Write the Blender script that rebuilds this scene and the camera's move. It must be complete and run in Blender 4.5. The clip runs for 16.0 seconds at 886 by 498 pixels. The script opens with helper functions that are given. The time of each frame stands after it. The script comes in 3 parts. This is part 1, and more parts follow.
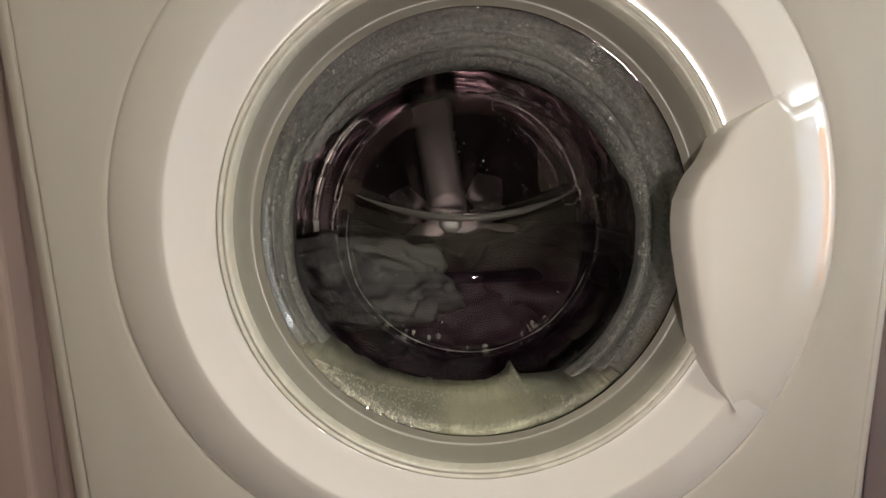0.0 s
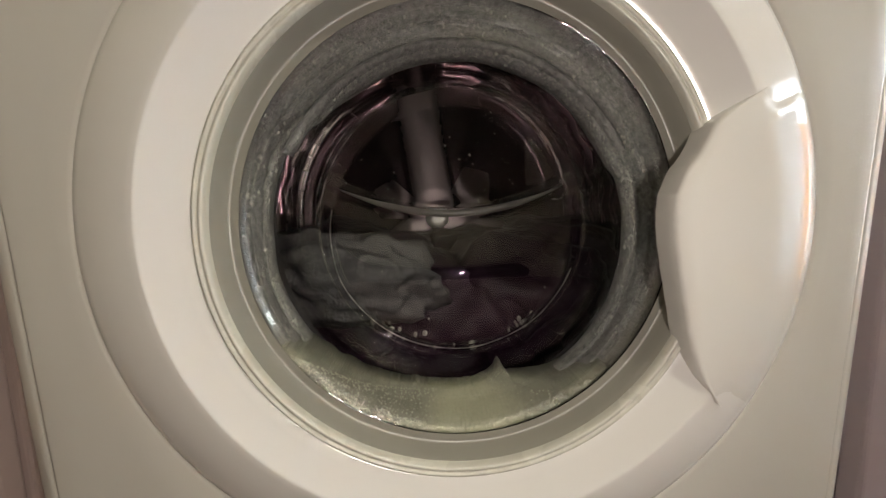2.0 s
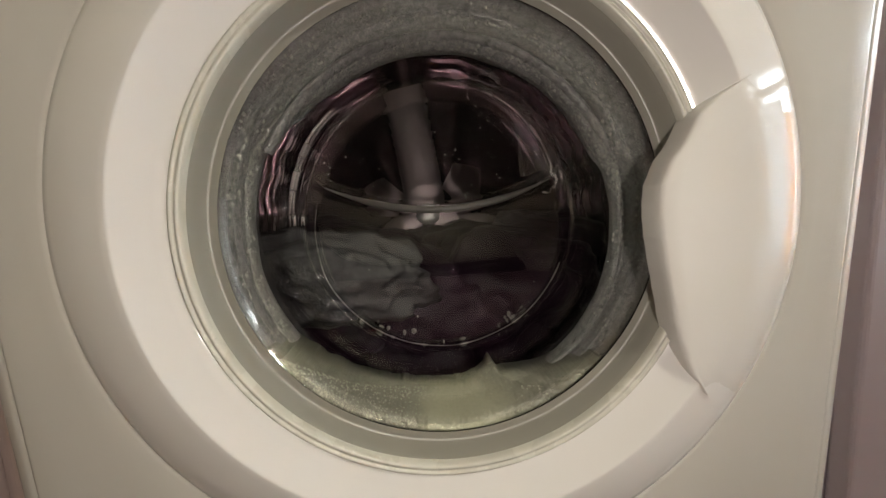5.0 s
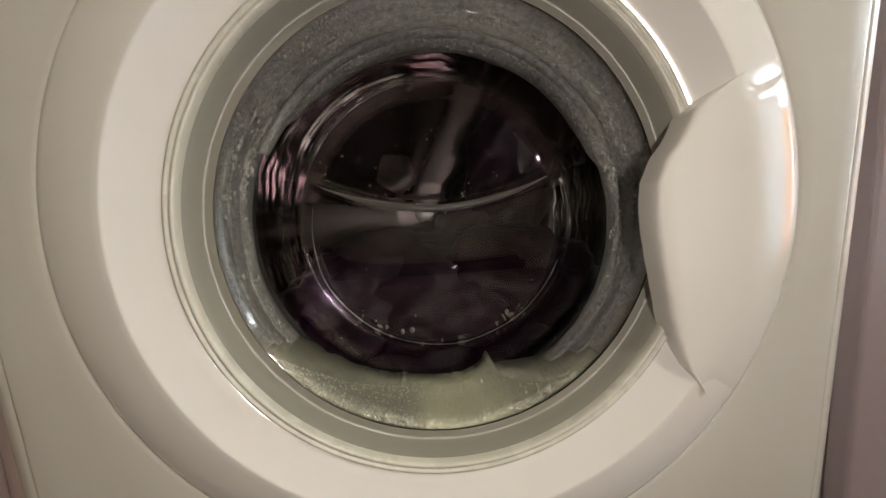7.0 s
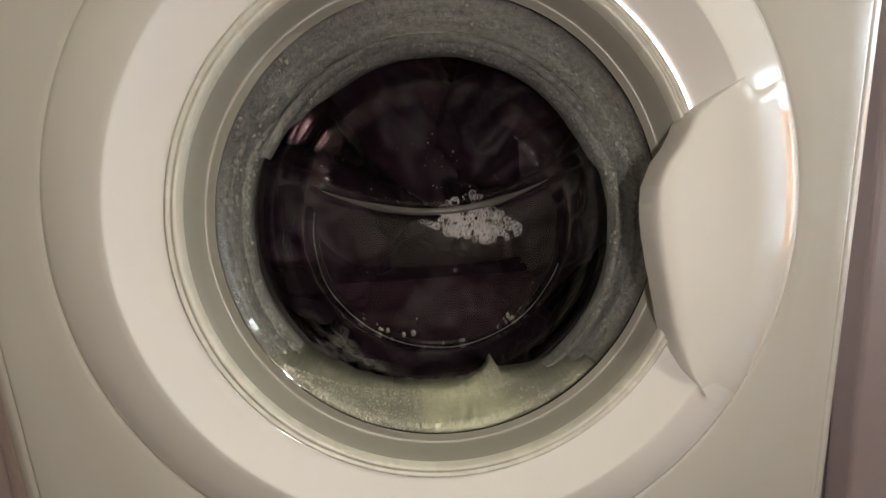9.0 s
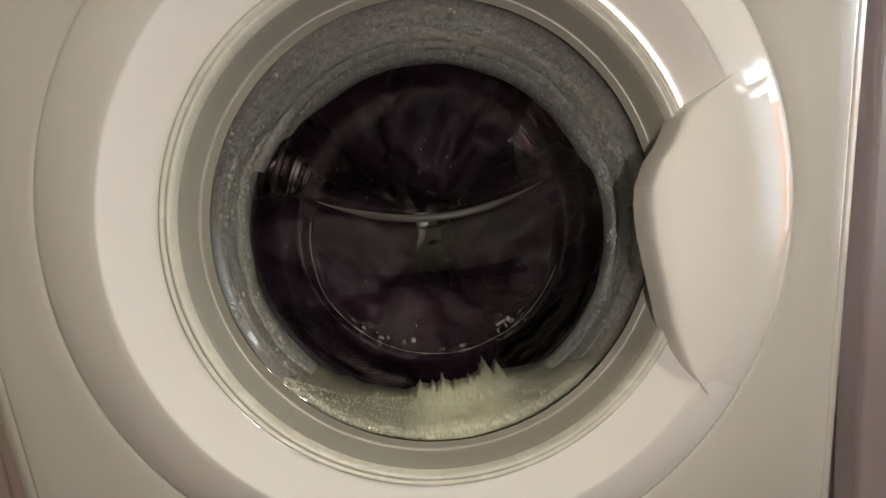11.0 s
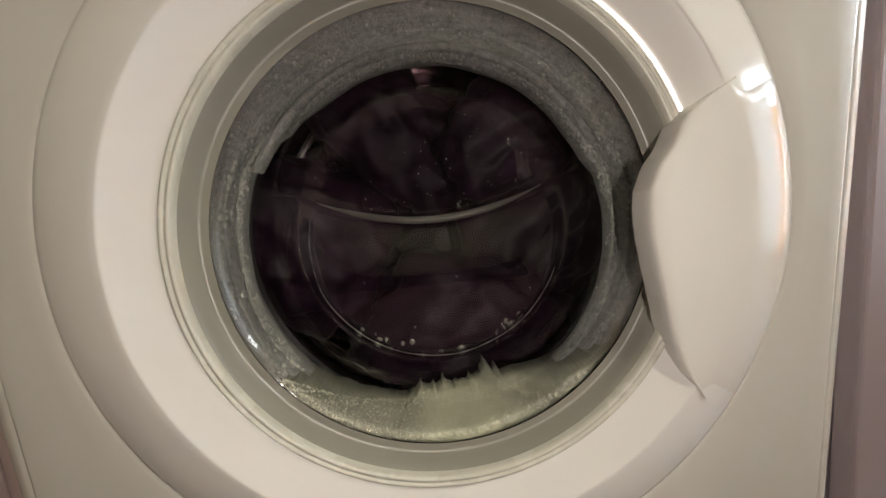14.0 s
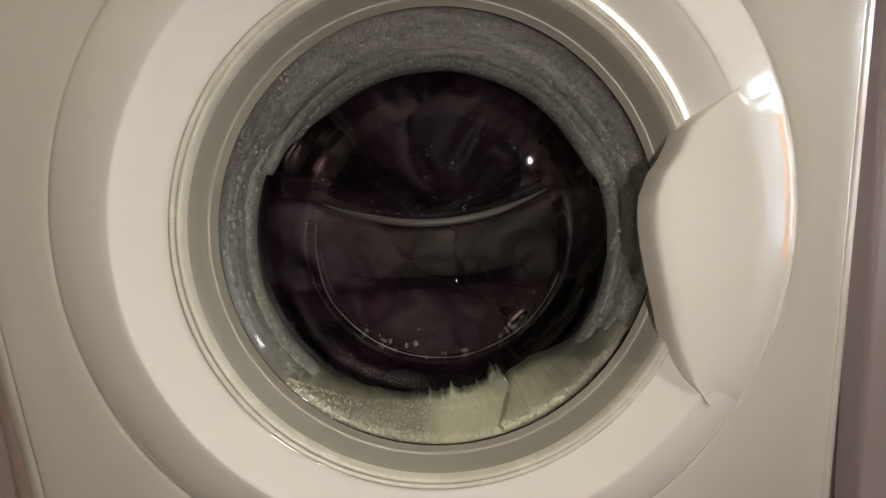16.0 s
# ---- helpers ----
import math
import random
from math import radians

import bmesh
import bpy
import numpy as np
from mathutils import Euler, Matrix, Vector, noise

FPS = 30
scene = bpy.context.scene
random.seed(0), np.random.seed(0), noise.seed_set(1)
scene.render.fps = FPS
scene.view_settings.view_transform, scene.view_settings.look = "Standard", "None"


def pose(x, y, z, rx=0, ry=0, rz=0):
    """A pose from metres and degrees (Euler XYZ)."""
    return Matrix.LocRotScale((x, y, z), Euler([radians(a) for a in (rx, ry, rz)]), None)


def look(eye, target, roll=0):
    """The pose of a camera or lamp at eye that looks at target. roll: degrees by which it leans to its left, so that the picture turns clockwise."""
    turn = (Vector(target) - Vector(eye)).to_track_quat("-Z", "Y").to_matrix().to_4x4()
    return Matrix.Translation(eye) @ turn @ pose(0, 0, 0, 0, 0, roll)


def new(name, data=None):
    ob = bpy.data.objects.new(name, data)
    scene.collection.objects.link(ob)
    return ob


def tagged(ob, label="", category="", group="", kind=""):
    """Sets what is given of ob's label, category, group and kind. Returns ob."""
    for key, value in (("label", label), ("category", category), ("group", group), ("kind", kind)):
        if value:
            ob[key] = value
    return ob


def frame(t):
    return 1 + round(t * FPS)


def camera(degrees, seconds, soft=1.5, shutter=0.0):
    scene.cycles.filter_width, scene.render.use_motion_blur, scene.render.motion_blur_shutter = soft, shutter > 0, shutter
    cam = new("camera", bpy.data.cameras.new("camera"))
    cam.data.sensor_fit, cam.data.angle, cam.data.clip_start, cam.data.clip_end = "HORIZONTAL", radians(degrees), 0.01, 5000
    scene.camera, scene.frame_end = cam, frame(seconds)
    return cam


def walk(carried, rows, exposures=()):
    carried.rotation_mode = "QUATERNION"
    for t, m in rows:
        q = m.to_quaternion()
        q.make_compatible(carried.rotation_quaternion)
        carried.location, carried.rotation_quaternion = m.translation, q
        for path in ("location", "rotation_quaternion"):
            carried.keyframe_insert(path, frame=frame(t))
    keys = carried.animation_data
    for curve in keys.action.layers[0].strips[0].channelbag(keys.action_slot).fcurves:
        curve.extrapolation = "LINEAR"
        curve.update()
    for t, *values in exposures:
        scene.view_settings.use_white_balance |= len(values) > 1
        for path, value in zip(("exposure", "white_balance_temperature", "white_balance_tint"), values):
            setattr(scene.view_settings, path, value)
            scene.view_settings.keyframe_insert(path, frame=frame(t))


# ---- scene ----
cam = camera(102.0, 16.0, shutter=0.5)
Z0 = 0.45  # height of the door's centre above the floor
ROWS = [
    (0.0, -0.0331, -0.2311, 0.0136, -1.83, -5.45, 1.28),
    (0.5, -0.0315, -0.2286, 0.0142, -2.31, -5.90, 1.81),
    (1.0, -0.0293, -0.2272, 0.0150, -3.30, -6.23, 2.20),
    (1.5, -0.0302, -0.2272, 0.0146, -3.70, -6.53, 2.19),
    (2.0, -0.0317, -0.2264, 0.0140, -3.85, -6.35, 1.41),
    (2.5, -0.0324, -0.2244, 0.0130, -3.72, -6.60, 1.17),
    (3.0, -0.0306, -0.2244, 0.0124, -4.11, -6.66, 1.02),
    (3.5, -0.0289, -0.2230, 0.0118, -4.00, -6.83, 1.16),
    (4.0, -0.0268, -0.2242, 0.0129, -4.20, -6.54, 1.65),
    (6.5, -0.0216, -0.2223, 0.0137, -4.60, -7.55, 3.33),
    (7.0, -0.0213, -0.2231, 0.0147, -4.64, -7.41, 3.17),
    (7.5, -0.0219, -0.2232, 0.0142, -4.19, -7.56, 3.07),
    (8.0, -0.0219, -0.2230, 0.0142, -4.17, -7.74, 3.02),
    (8.5, -0.0215, -0.2235, 0.0157, -4.41, -7.53, 2.88),
    (11.0, -0.0177, -0.2232, 0.0205, -4.64, -7.05, 5.32),
    (11.5, -0.0157, -0.2227, 0.0220, -5.10, -7.03, 5.07),
    (12.0, -0.0152, -0.2229, 0.0215, -4.43, -7.45, 5.00),
    (12.5, -0.0124, -0.2223, 0.0210, -4.18, -7.33, 4.89),
    (13.0, -0.0151, -0.2233, 0.0218, -4.54, -7.12, 4.96),
    (13.5, -0.0161, -0.2226, 0.0223, -4.79, -7.17, 5.00),
    (14.0, -0.0171, -0.2234, 0.0226, -4.69, -7.13, 4.98),
    (14.5, -0.0183, -0.2237, 0.0224, -4.37, -7.11, 5.01),
    (15.0, -0.0176, -0.2225, 0.0221, -4.33, -7.08, 4.73),
    (15.5, -0.0189, -0.2250, 0.0228, -3.92, -6.80, 4.62),
    (16.0, -0.0189, -0.2254, 0.0230, -4.08, -6.62, 4.13),
]
walk(cam, [(t, pose(x, y, z + Z0, 90 + pitch, roll, yaw)) for t, x, y, z, yaw, pitch, roll in ROWS],
     [(0.0, 0.28), (16.0, 0.28)])

# ---- world and lights ----
world = bpy.data.worlds.new("world")
scene.world = world
world.use_nodes = True
wn = world.node_tree.nodes
sky = wn.new("ShaderNodeTexSky")
sky.sky_type, sky.sun_disc = "NISHITA", False
sky.sun_elevation, sky.sun_rotation = radians(35), radians(60)
world.node_tree.links.new(sky.outputs[0], wn["Background"].inputs[0])
wn["Background"].inputs[1].default_value = 0.1


def area_lamp(name, m, power, colour, sx, sy):
    data = bpy.data.lights.new(name, "AREA")
    data.shape, data.size, data.size_y = "RECTANGLE", sx, sy
    data.energy, data.color = power, colour
    ob = new(name, data)
    ob.matrix_world = m
    return ob


# daylight that comes in through the window's opening in the right-hand wall
WIN_X, WIN_Y0, WIN_Y1, WIN_Z0, WIN_Z1 = 1.05, -0.44, 0.045, 0.26, 0.90
area_lamp("window_daylight", pose(WIN_X + 0.10, (WIN_Y0 + WIN_Y1) / 2, (WIN_Z0 + WIN_Z1) / 2, 0, 90, 0), 8.0, (0.88, 0.95, 1.0), WIN_Z1 - WIN_Z0 - 0.1, WIN_Y1 - WIN_Y0 - 0.1)


def bulb(name, place, power, colour, radius):
    data = bpy.data.lights.new(name, "POINT")
    data.energy, data.color, data.shadow_soft_size = power, colour, radius
    new(name, data).location = place


# warm bulb of the pendant lamp
LAMP_X, LAMP_Y, LAMP_Z = 0.72, -0.95, 1.66
bulb("pendant_bulb", (LAMP_X, LAMP_Y, LAMP_Z), 24.5, (0.955, 0.905, 0.745), 0.045)
# unseen lamp added beside the lens, assumed from glints on hub, glass and drops
LENS_LAMP_AT = Vector((0.045, -0.262, Z0 - 0.004))
area_lamp("lens_lamp", look(LENS_LAMP_AT, (0.0, 0.1, Z0 - 0.01)), 0.30, (1.0, 0.90, 0.81), 0.009, 0.009)

# ---- materials ----


def material(name, base, rough=0.5, metal=0.0, vary=0.08, scale=18.0, bump=0.0, bump_scale=120.0, coat=0.0, **more):
    """Principled surface with cloudy variation of its colour and roughness and a fine relief."""
    m = bpy.data.materials.new(name)
    m.use_nodes = True
    n, l = m.node_tree.nodes, m.node_tree.links
    b = n["Principled BSDF"]
    co = n.new("ShaderNodeTexCoord")
    big = n.new("ShaderNodeTexNoise")
    big.inputs["Scale"].default_value, big.inputs["Detail"].default_value = scale, 6
    l.new(co.outputs["Object"], big.inputs["Vector"])
    mix = n.new("ShaderNodeMix")
    mix.data_type = "RGBA"
    mix.inputs[6].default_value = (*[max(0, c * (1 - vary)) for c in base], 1)
    mix.inputs[7].default_value = (*[min(1, c * (1 + vary)) for c in base], 1)
    l.new(big.outputs[0], mix.inputs[0])
    l.new(mix.outputs[2], b.inputs["Base Color"])
    rr = n.new("ShaderNodeMapRange")
    spread = min(0.2, 0.01 + 1.5 * vary)
    rr.inputs[3].default_value, rr.inputs[4].default_value = max(0.01, rough * (1 - spread)), min(1, rough * (1 + spread))
    l.new(big.outputs[0], rr.inputs[0])
    l.new(rr.outputs[0], b.inputs["Roughness"])
    b.inputs["Metallic"].default_value = metal
    b.inputs["Coat Weight"].default_value = coat
    b.inputs["Coat Roughness"].default_value = 0.06
    for key, value in more.items():
        b.inputs[key.replace("_", " ")].default_value = value
    if bump:
        fine = n.new("ShaderNodeTexNoise")
        fine.inputs["Scale"].default_value, fine.inputs["Detail"].default_value = bump_scale, 4
        l.new(co.outputs["Object"], fine.inputs["Vector"])
        bn = n.new("ShaderNodeBump")
        bn.inputs["Strength"].default_value, bn.inputs["Distance"].default_value = bump, 0.002
        l.new(fine.outputs[0], bn.inputs["Height"])
        l.new(bn.outputs[0], b.inputs["Normal"])
    return m


def clear_glass(name, tint=(1, 1, 1), rough=0.0, ior=1.55):
    m = bpy.data.materials.new(name)
    m.use_nodes = True
    b = m.node_tree.nodes["Principled BSDF"]
    b.inputs["Base Color"].default_value = (*tint, 1)
    b.inputs["Transmission Weight"].default_value = 1
    b.inputs["Roughness"].default_value = rough
    b.inputs["IOR"].default_value = ior
    return m


def glow(name, colour, strength):
    m = bpy.data.materials.new(name)
    m.use_nodes = True
    b = m.node_tree.nodes["Principled BSDF"]
    b.inputs["Base Color"].default_value = (*colour, 1)
    b.inputs["Emission Color"].default_value = (*colour, 1)
    b.inputs["Emission Strength"].default_value = strength
    return m


M_PANEL = material("white enamel", (0.69, 0.67, 0.635), 0.27, vary=0.004, scale=7, bump=0.02, bump_scale=90)
M_DOOR = material("white door plastic", (0.845, 0.83, 0.815), 0.09, vary=0.015, scale=6)
M_HANDLE = material("glossy white plastic", (0.78, 0.76, 0.73), 0.045, vary=0.015, scale=6)
M_GASKET = material("wet grey rubber", (0.146, 0.141, 0.138), 0.30, vary=0.9, scale=240, bump=1.0, bump_scale=520, coat=0.2)
M_GASKET_LIP = material("pale grey rubber lip", (0.17, 0.168, 0.15), 0.35, vary=0.1, scale=20, bump=0.06)
M_GLASS = clear_glass("door glass", (0.97, 0.98, 0.96))
M_GLASS_PALE = material("pale translucent glass", (0.20, 0.185, 0.165), 0.4, vary=0.3, scale=60, bump=0.15, bump_scale=300, Transmission_Weight=0.78)
M_TRIM = material("glossy cream trim", (0.60, 0.59, 0.52), 0.27, vary=0.12, scale=40, bump=0.05, bump_scale=160)
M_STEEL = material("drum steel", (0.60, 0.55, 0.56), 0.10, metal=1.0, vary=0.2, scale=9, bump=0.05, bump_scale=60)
# one steel in two tones: the lobes' shade is put into the darker colour
M_STEEL_SHADED = material("shaded drum steel", (0.085, 0.055, 0.065), 0.16, metal=1.0, vary=0.25, scale=11, bump=0.05, bump_scale=40)
M_STEEL_LIT = material("lit drum steel", (0.15, 0.122, 0.124), 0.34, metal=1.0, vary=0.06, scale=14, bump=0.01, bump_scale=200)
M_LOBE_RIM = material("bright pressed rim", (0.80, 0.74, 0.73), 0.27, metal=1.0, vary=0.15, scale=30)
M_HUB = material("bright steel hub", (0.92, 0.90, 0.88), 0.5, metal=1.0)
M_HOLE_RIM = material("polished hole rim", (0.62, 0.56, 0.58), 0.22, metal=1.0)
M_HOLE = material("hole shadow", (0.004, 0.003, 0.004), 0.6)
M_TUB = material("dark tub plastic", (0.02, 0.018, 0.02), 0.5)
M_CLOTH = material("wet dark plum cloth", (0.0066, 0.0010, 0.0056), 0.55, vary=0.5, scale=30, bump=0.5, bump_scale=260, Specular_IOR_Level=0.14)
M_CLOTH_B = material("wet black cloth", (0.0058, 0.0009, 0.0050), 0.5, vary=0.4, scale=30, bump=0.5, bump_scale=300, Specular_IOR_Level=0.16)
M_GREY = material("wet grey cloth", (0.0115, 0.0098, 0.0115), 0.6, vary=0.35, scale=40, bump=0.6, bump_scale=330)


def suds_material(name, thin, thick):
    """Soap foam of fine bubbles: a creamier lit spot is painted in the middle of the door's foot."""
    m = material(name, thick, 0.42, vary=0.15, scale=70)
    n, l = m.node_tree.nodes, m.node_tree.links
    b = n["Principled BSDF"]
    co = n.new("ShaderNodeTexCoord")
    mp = n.new("ShaderNodeMapping")
    mp.inputs["Location"].default_value = (-0.10, 0.0, 4.75)
    mp.inputs["Scale"].default_value = (18, 1, 32)
    gr = n.new("ShaderNodeTexGradient")
    gr.gradient_type = "SPHERICAL"
    l.new(co.outputs["Object"], mp.inputs[0])
    l.new(mp.outputs[0], gr.inputs[0])
    cloud = n.new("ShaderNodeTexNoise")
    cloud.inputs["Scale"].default_value, cloud.inputs["Detail"].default_value = 45, 5
    l.new(co.outputs["Object"], cloud.inputs[0])
    add = n.new("ShaderNodeMath")
    add.operation = "MULTIPLY_ADD"
    l.new(cloud.outputs[0], add.inputs[0])
    add.inputs[1].default_value = 0.7
    l.new(gr.outputs[1], add.inputs[2])
    mr = n.new("ShaderNodeMapRange")
    mr.inputs[1].default_value, mr.inputs[2].default_value = 0.25, 0.95
    l.new(add.outputs[0], mr.inputs[0])
    mix = n.new("ShaderNodeMix")
    mix.data_type = "RGBA"
    # thin is the duller tone; thick colours the lit spot and cloudy patches
    mix.inputs[6].default_value, mix.inputs[7].default_value = (*thin, 1), (*thick, 1)
    l.new(mr.outputs[0], mix.inputs[0])
    # fine cells of the bubbles
    cell = n.new("ShaderNodeTexVoronoi")
    cell.inputs["Scale"].default_value = 620
    l.new(co.outputs["Object"], cell.inputs["Vector"])
    dark = n.new("ShaderNodeMapRange")
    dark.inputs[1].default_value, dark.inputs[2].default_value = 0.1, 0.8
    dark.inputs[3].default_value, dark.inputs[4].default_value = 1.05, 0.92
    l.new(cell.outputs["Distance"], dark.inputs[0])
    mul = n.new("ShaderNodeVectorMath")
    mul.operation = "SCALE"
    l.new(mix.outputs[2], mul.inputs[0])
    l.new(dark.outputs[0], mul.inputs["Scale"])
    l.new(mul.outputs[0], b.inputs["Base Color"])
    bn = n.new("ShaderNodeBump")
    bn.inputs["Strength"].default_value, bn.inputs["Distance"].default_value = 0.16, 0.0008
    bn.invert = True
    l.new(cell.outputs["Distance"], bn.inputs["Height"])
    l.new(bn.outputs[0], b.inputs["Normal"])
    return m


M_SUDS = suds_material("soap suds", (0.125, 0.121, 0.098), (0.27, 0.265, 0.19))
M_SUDS_RICH = suds_material("thick cream suds", (0.15, 0.147, 0.115), (0.29, 0.285, 0.21))
M_SUDS_THIN = material("thin greyish suds", (0.11, 0.107, 0.095), 0.4, vary=0.2, scale=60, bump=0.5, bump_scale=420)
M_SUDS_CLOUD = material("faint lilac suds", (0.11, 0.098, 0.108), 0.4, vary=0.3, scale=60)
M_SUDS_LACE = material("lilac grey suds", (0.25, 0.225, 0.24), 0.35, vary=0.2, scale=80)
M_BUBBLE = material("wet bubble film", (0.36, 0.36, 0.29), 0.05, vary=0.1, Specular_IOR_Level=0.9)
M_BEAD = material("soapy droplet", (0.27, 0.267, 0.245), 0.05, vary=0.2, Specular_IOR_Level=0.9)
M_INNER = material("satin grey inner ring", (0.29, 0.28, 0.245), 0.28, vary=0.01, scale=40, bump=0.03, bump_scale=80)
M_FLOOR = material("rose floor tile", (0.18, 0.118, 0.124), 0.45, vary=0.12, scale=6, bump=0.05)
M_WALL = material("cream wall paint", (0.60, 0.55, 0.47), 0.7, vary=0.04, scale=4, bump=0.08, bump_scale=70)
M_WALL_DIM = material("darkened unseen wall", (0.038, 0.031, 0.032), 0.7, vary=0.05, scale=4, bump=0.08, bump_scale=70)
M_CEIL = material("ceiling paint", (0.46, 0.43, 0.38), 0.8, vary=0.03, scale=4)
M_CAB_L = material("rose-cream cabinet lacquer", (0.56, 0.44, 0.43), 0.35, vary=0.03, scale=5)
M_CAB_R = material("mauve cabinet lacquer", (0.40, 0.33, 0.36), 0.35, vary=0.04, scale=5)


def voile(name, colour, clear):
    """Thin cloth that lets light through."""
    m = bpy.data.materials.new(name)
    m.use_nodes = True
    n, l = m.node_tree.nodes, m.node_tree.links
    tr, df, mx = n.new("ShaderNodeBsdfTranslucent"), n.new("ShaderNodeBsdfDiffuse"), n.new("ShaderNodeMixShader")
    tex = n.new("ShaderNodeTexNoise")
    tex.inputs["Scale"].default_value = 30
    ramp = n.new("ShaderNodeMapRange")
    ramp.inputs[3].default_value, ramp.inputs[4].default_value = clear - 0.1, clear + 0.1
    l.new(tex.outputs[0], ramp.inputs[0])
    l.new(ramp.outputs[0], mx.inputs[0])
    for sh in (tr, df):
        sh.inputs["Color"].default_value = (*colour, 1)
    l.new(df.outputs[0], mx.inputs[1])
    l.new(tr.outputs[0], mx.inputs[2])
    l.new(mx.outputs[0], n["Material Output"].inputs[0])
    return m


M_CURTAIN = voile("white curtain voile", (0.80, 0.82, 0.84), 0.6)
M_AMBER = voile("amber curtain", (0.95, 0.55, 0.07), 0.8)
M_FRAME = material("white window frame", (0.78, 0.78, 0.76), 0.35)
M_SKY = glow("bright overcast distance", (0.75, 0.88, 1.0), 2.2)
M_SHADE = glow("lit lamp glass", (1.0, 0.86, 0.6), 6.0)

# ---- mesh helpers ----


def finish(name, bm, mat, parent=None, smooth=True, kind=""):
    bmesh.ops.recalc_face_normals(bm, faces=bm.faces)
    me = bpy.data.meshes.new(name)
    bm.to_mesh(me)
    bm.free()
    me.materials.append(mat)
    if smooth:
        for p in me.polygons:
            p.use_smooth = True
    ob = new(name, me)
    if parent:
        ob.parent = parent
    if kind:
        ob["kind"] = kind
    return ob


def part(name, bm, mat, parent, label="", smooth=True):
    ob = finish(name, bm, mat, parent, smooth)
    if label:
        ob["label"] = label
    return ob


def thing(name, label, category, group=""):
    return tagged(new(name), label, category, group)


def box(bm, x0, x1, y0, y1, z0, z1, bevel=0.0):
    r = bmesh.ops.create_cube(bm, size=1)
    vs = r["verts"]
    for v in vs:
        v.co = Vector((x0 + (v.co.x + 0.5) * (x1 - x0), y0 + (v.co.y + 0.5) * (y1 - y0), z0 + (v.co.z + 0.5) * (z1 - z0)))
    if bevel:
        es = {e for v in vs for e in v.link_edges}
        bmesh.ops.bevel(bm, geom=list(es), offset=bevel, segments=3, affect="EDGES", profile=0.5)
    return bm


def lathe(profile, steps=128, a0=0.0, a1=360.0, closed=False, shape=None):
    """Turns a profile of (radius, depth) about the door's axis; shape(angle, i, r, y) may bend it."""
    bm = bmesh.new()
    full = abs(a1 - a0) > 359.9
    n = steps if full else steps + 1
    rings = []
    for k in range(n):
        a = radians(a0 + (a1 - a0) * k / steps)
        ring = []
        for i, (r, y) in enumerate(profile):
            if shape:
                r, y = shape(math.degrees(a) % 360, i, r, y)
            ring.append(bm.verts.new((r * math.cos(a), y, Z0 + r * math.sin(a))))
        rings.append(ring)
    m = len(profile)
    for k in range(n if full else n - 1):
        p, q = rings[k], rings[(k + 1) % n]
        for i in range(m if closed else m - 1):
            j = (i + 1) % m
            bm.faces.new((p[i], p[j], q[j], q[i]))
    if not full and closed:
        bm.faces.new(rings[0])
        bm.faces.new(rings[-1][::-1])
    return bm


def interp(x, table):
    """Smooth interpolation in a table of (x, value)."""
    if x <= table[0][0]:
        return table[0][1]
    for (xa, va), (xb, vb) in zip(table, table[1:]):
        if x <= xb:
            s = (x - xa) / (xb - xa)
            s = s * s * (3 - 2 * s)
            return va + (vb - va) * s
    return table[-1][1]


def linear(x, table):
    return float(np.interp(x, [p[0] for p in table], [p[1] for p in table]))


# ---- the room ----
RX0, RX1, RY0, RY1, RH = -1.25, 1.05, -3.2, 0.68, 2.4
bm = box(bmesh.new(), RX0 - 0.1, RX1 + 0.4, RY0 - 0.1, RY1 + 0.1, -0.1, 0.0)
tagged(finish("floor", bm, M_FLOOR, smooth=False), "rose-coloured tiled floor under the washing machine", "floor", kind="structure")
bm = box(bmesh.new(), RX0 - 0.1, RX1 + 0.1, RY0 - 0.1, RY1 + 0.1, RH, RH + 0.1)
tagged(finish("ceiling", bm, M_CEIL, smooth=False), "cream painted ceiling", "ceiling", kind="structure")
bm = box(bmesh.new(), RX0, RX1, RY1, RY1 + 0.1, 0, RH)
tagged(finish("wall_north", bm, M_WALL, smooth=False), "cream wall behind the washing machine", "wall", kind="structure")
# unseen wall, coloured near-black in place of the dim room behind the lens
bm = box(bmesh.new(), RX0, RX1, RY0 - 0.1, RY0, 0, RH)
tagged(finish("wall_south", bm, M_WALL_DIM, smooth=False), "unseen wall opposite the machine, coloured dark for the glass reflections", "wall", kind="structure")
bm = box(bmesh.new(), RX0 - 0.1, RX0, RY0 - 0.1, RY1 + 0.1, 0, RH)
tagged(finish("wall_west", bm, M_WALL, smooth=False), "cream painted side wall", "wall", kind="structure")
bm = bmesh.new()
for y0, y1, z0, z1 in ((RY0 - 0.1, WIN_Y0, 0, RH), (WIN_Y1, RY1 + 0.1, 0, RH), (WIN_Y0, WIN_Y1, 0, WIN_Z0), (WIN_Y0, WIN_Y1, WIN_Z1, RH)):
    box(bm, RX1, RX1 + 0.12, y0, y1, z0, z1)
tagged(finish("wall_east", bm, M_WALL, smooth=False), "cream wall with a window opening", "wall", kind="structure")

window = tagged(new("window_1"), "white framed window with daylight behind", "window", kind="structure")
bm = bmesh.new()
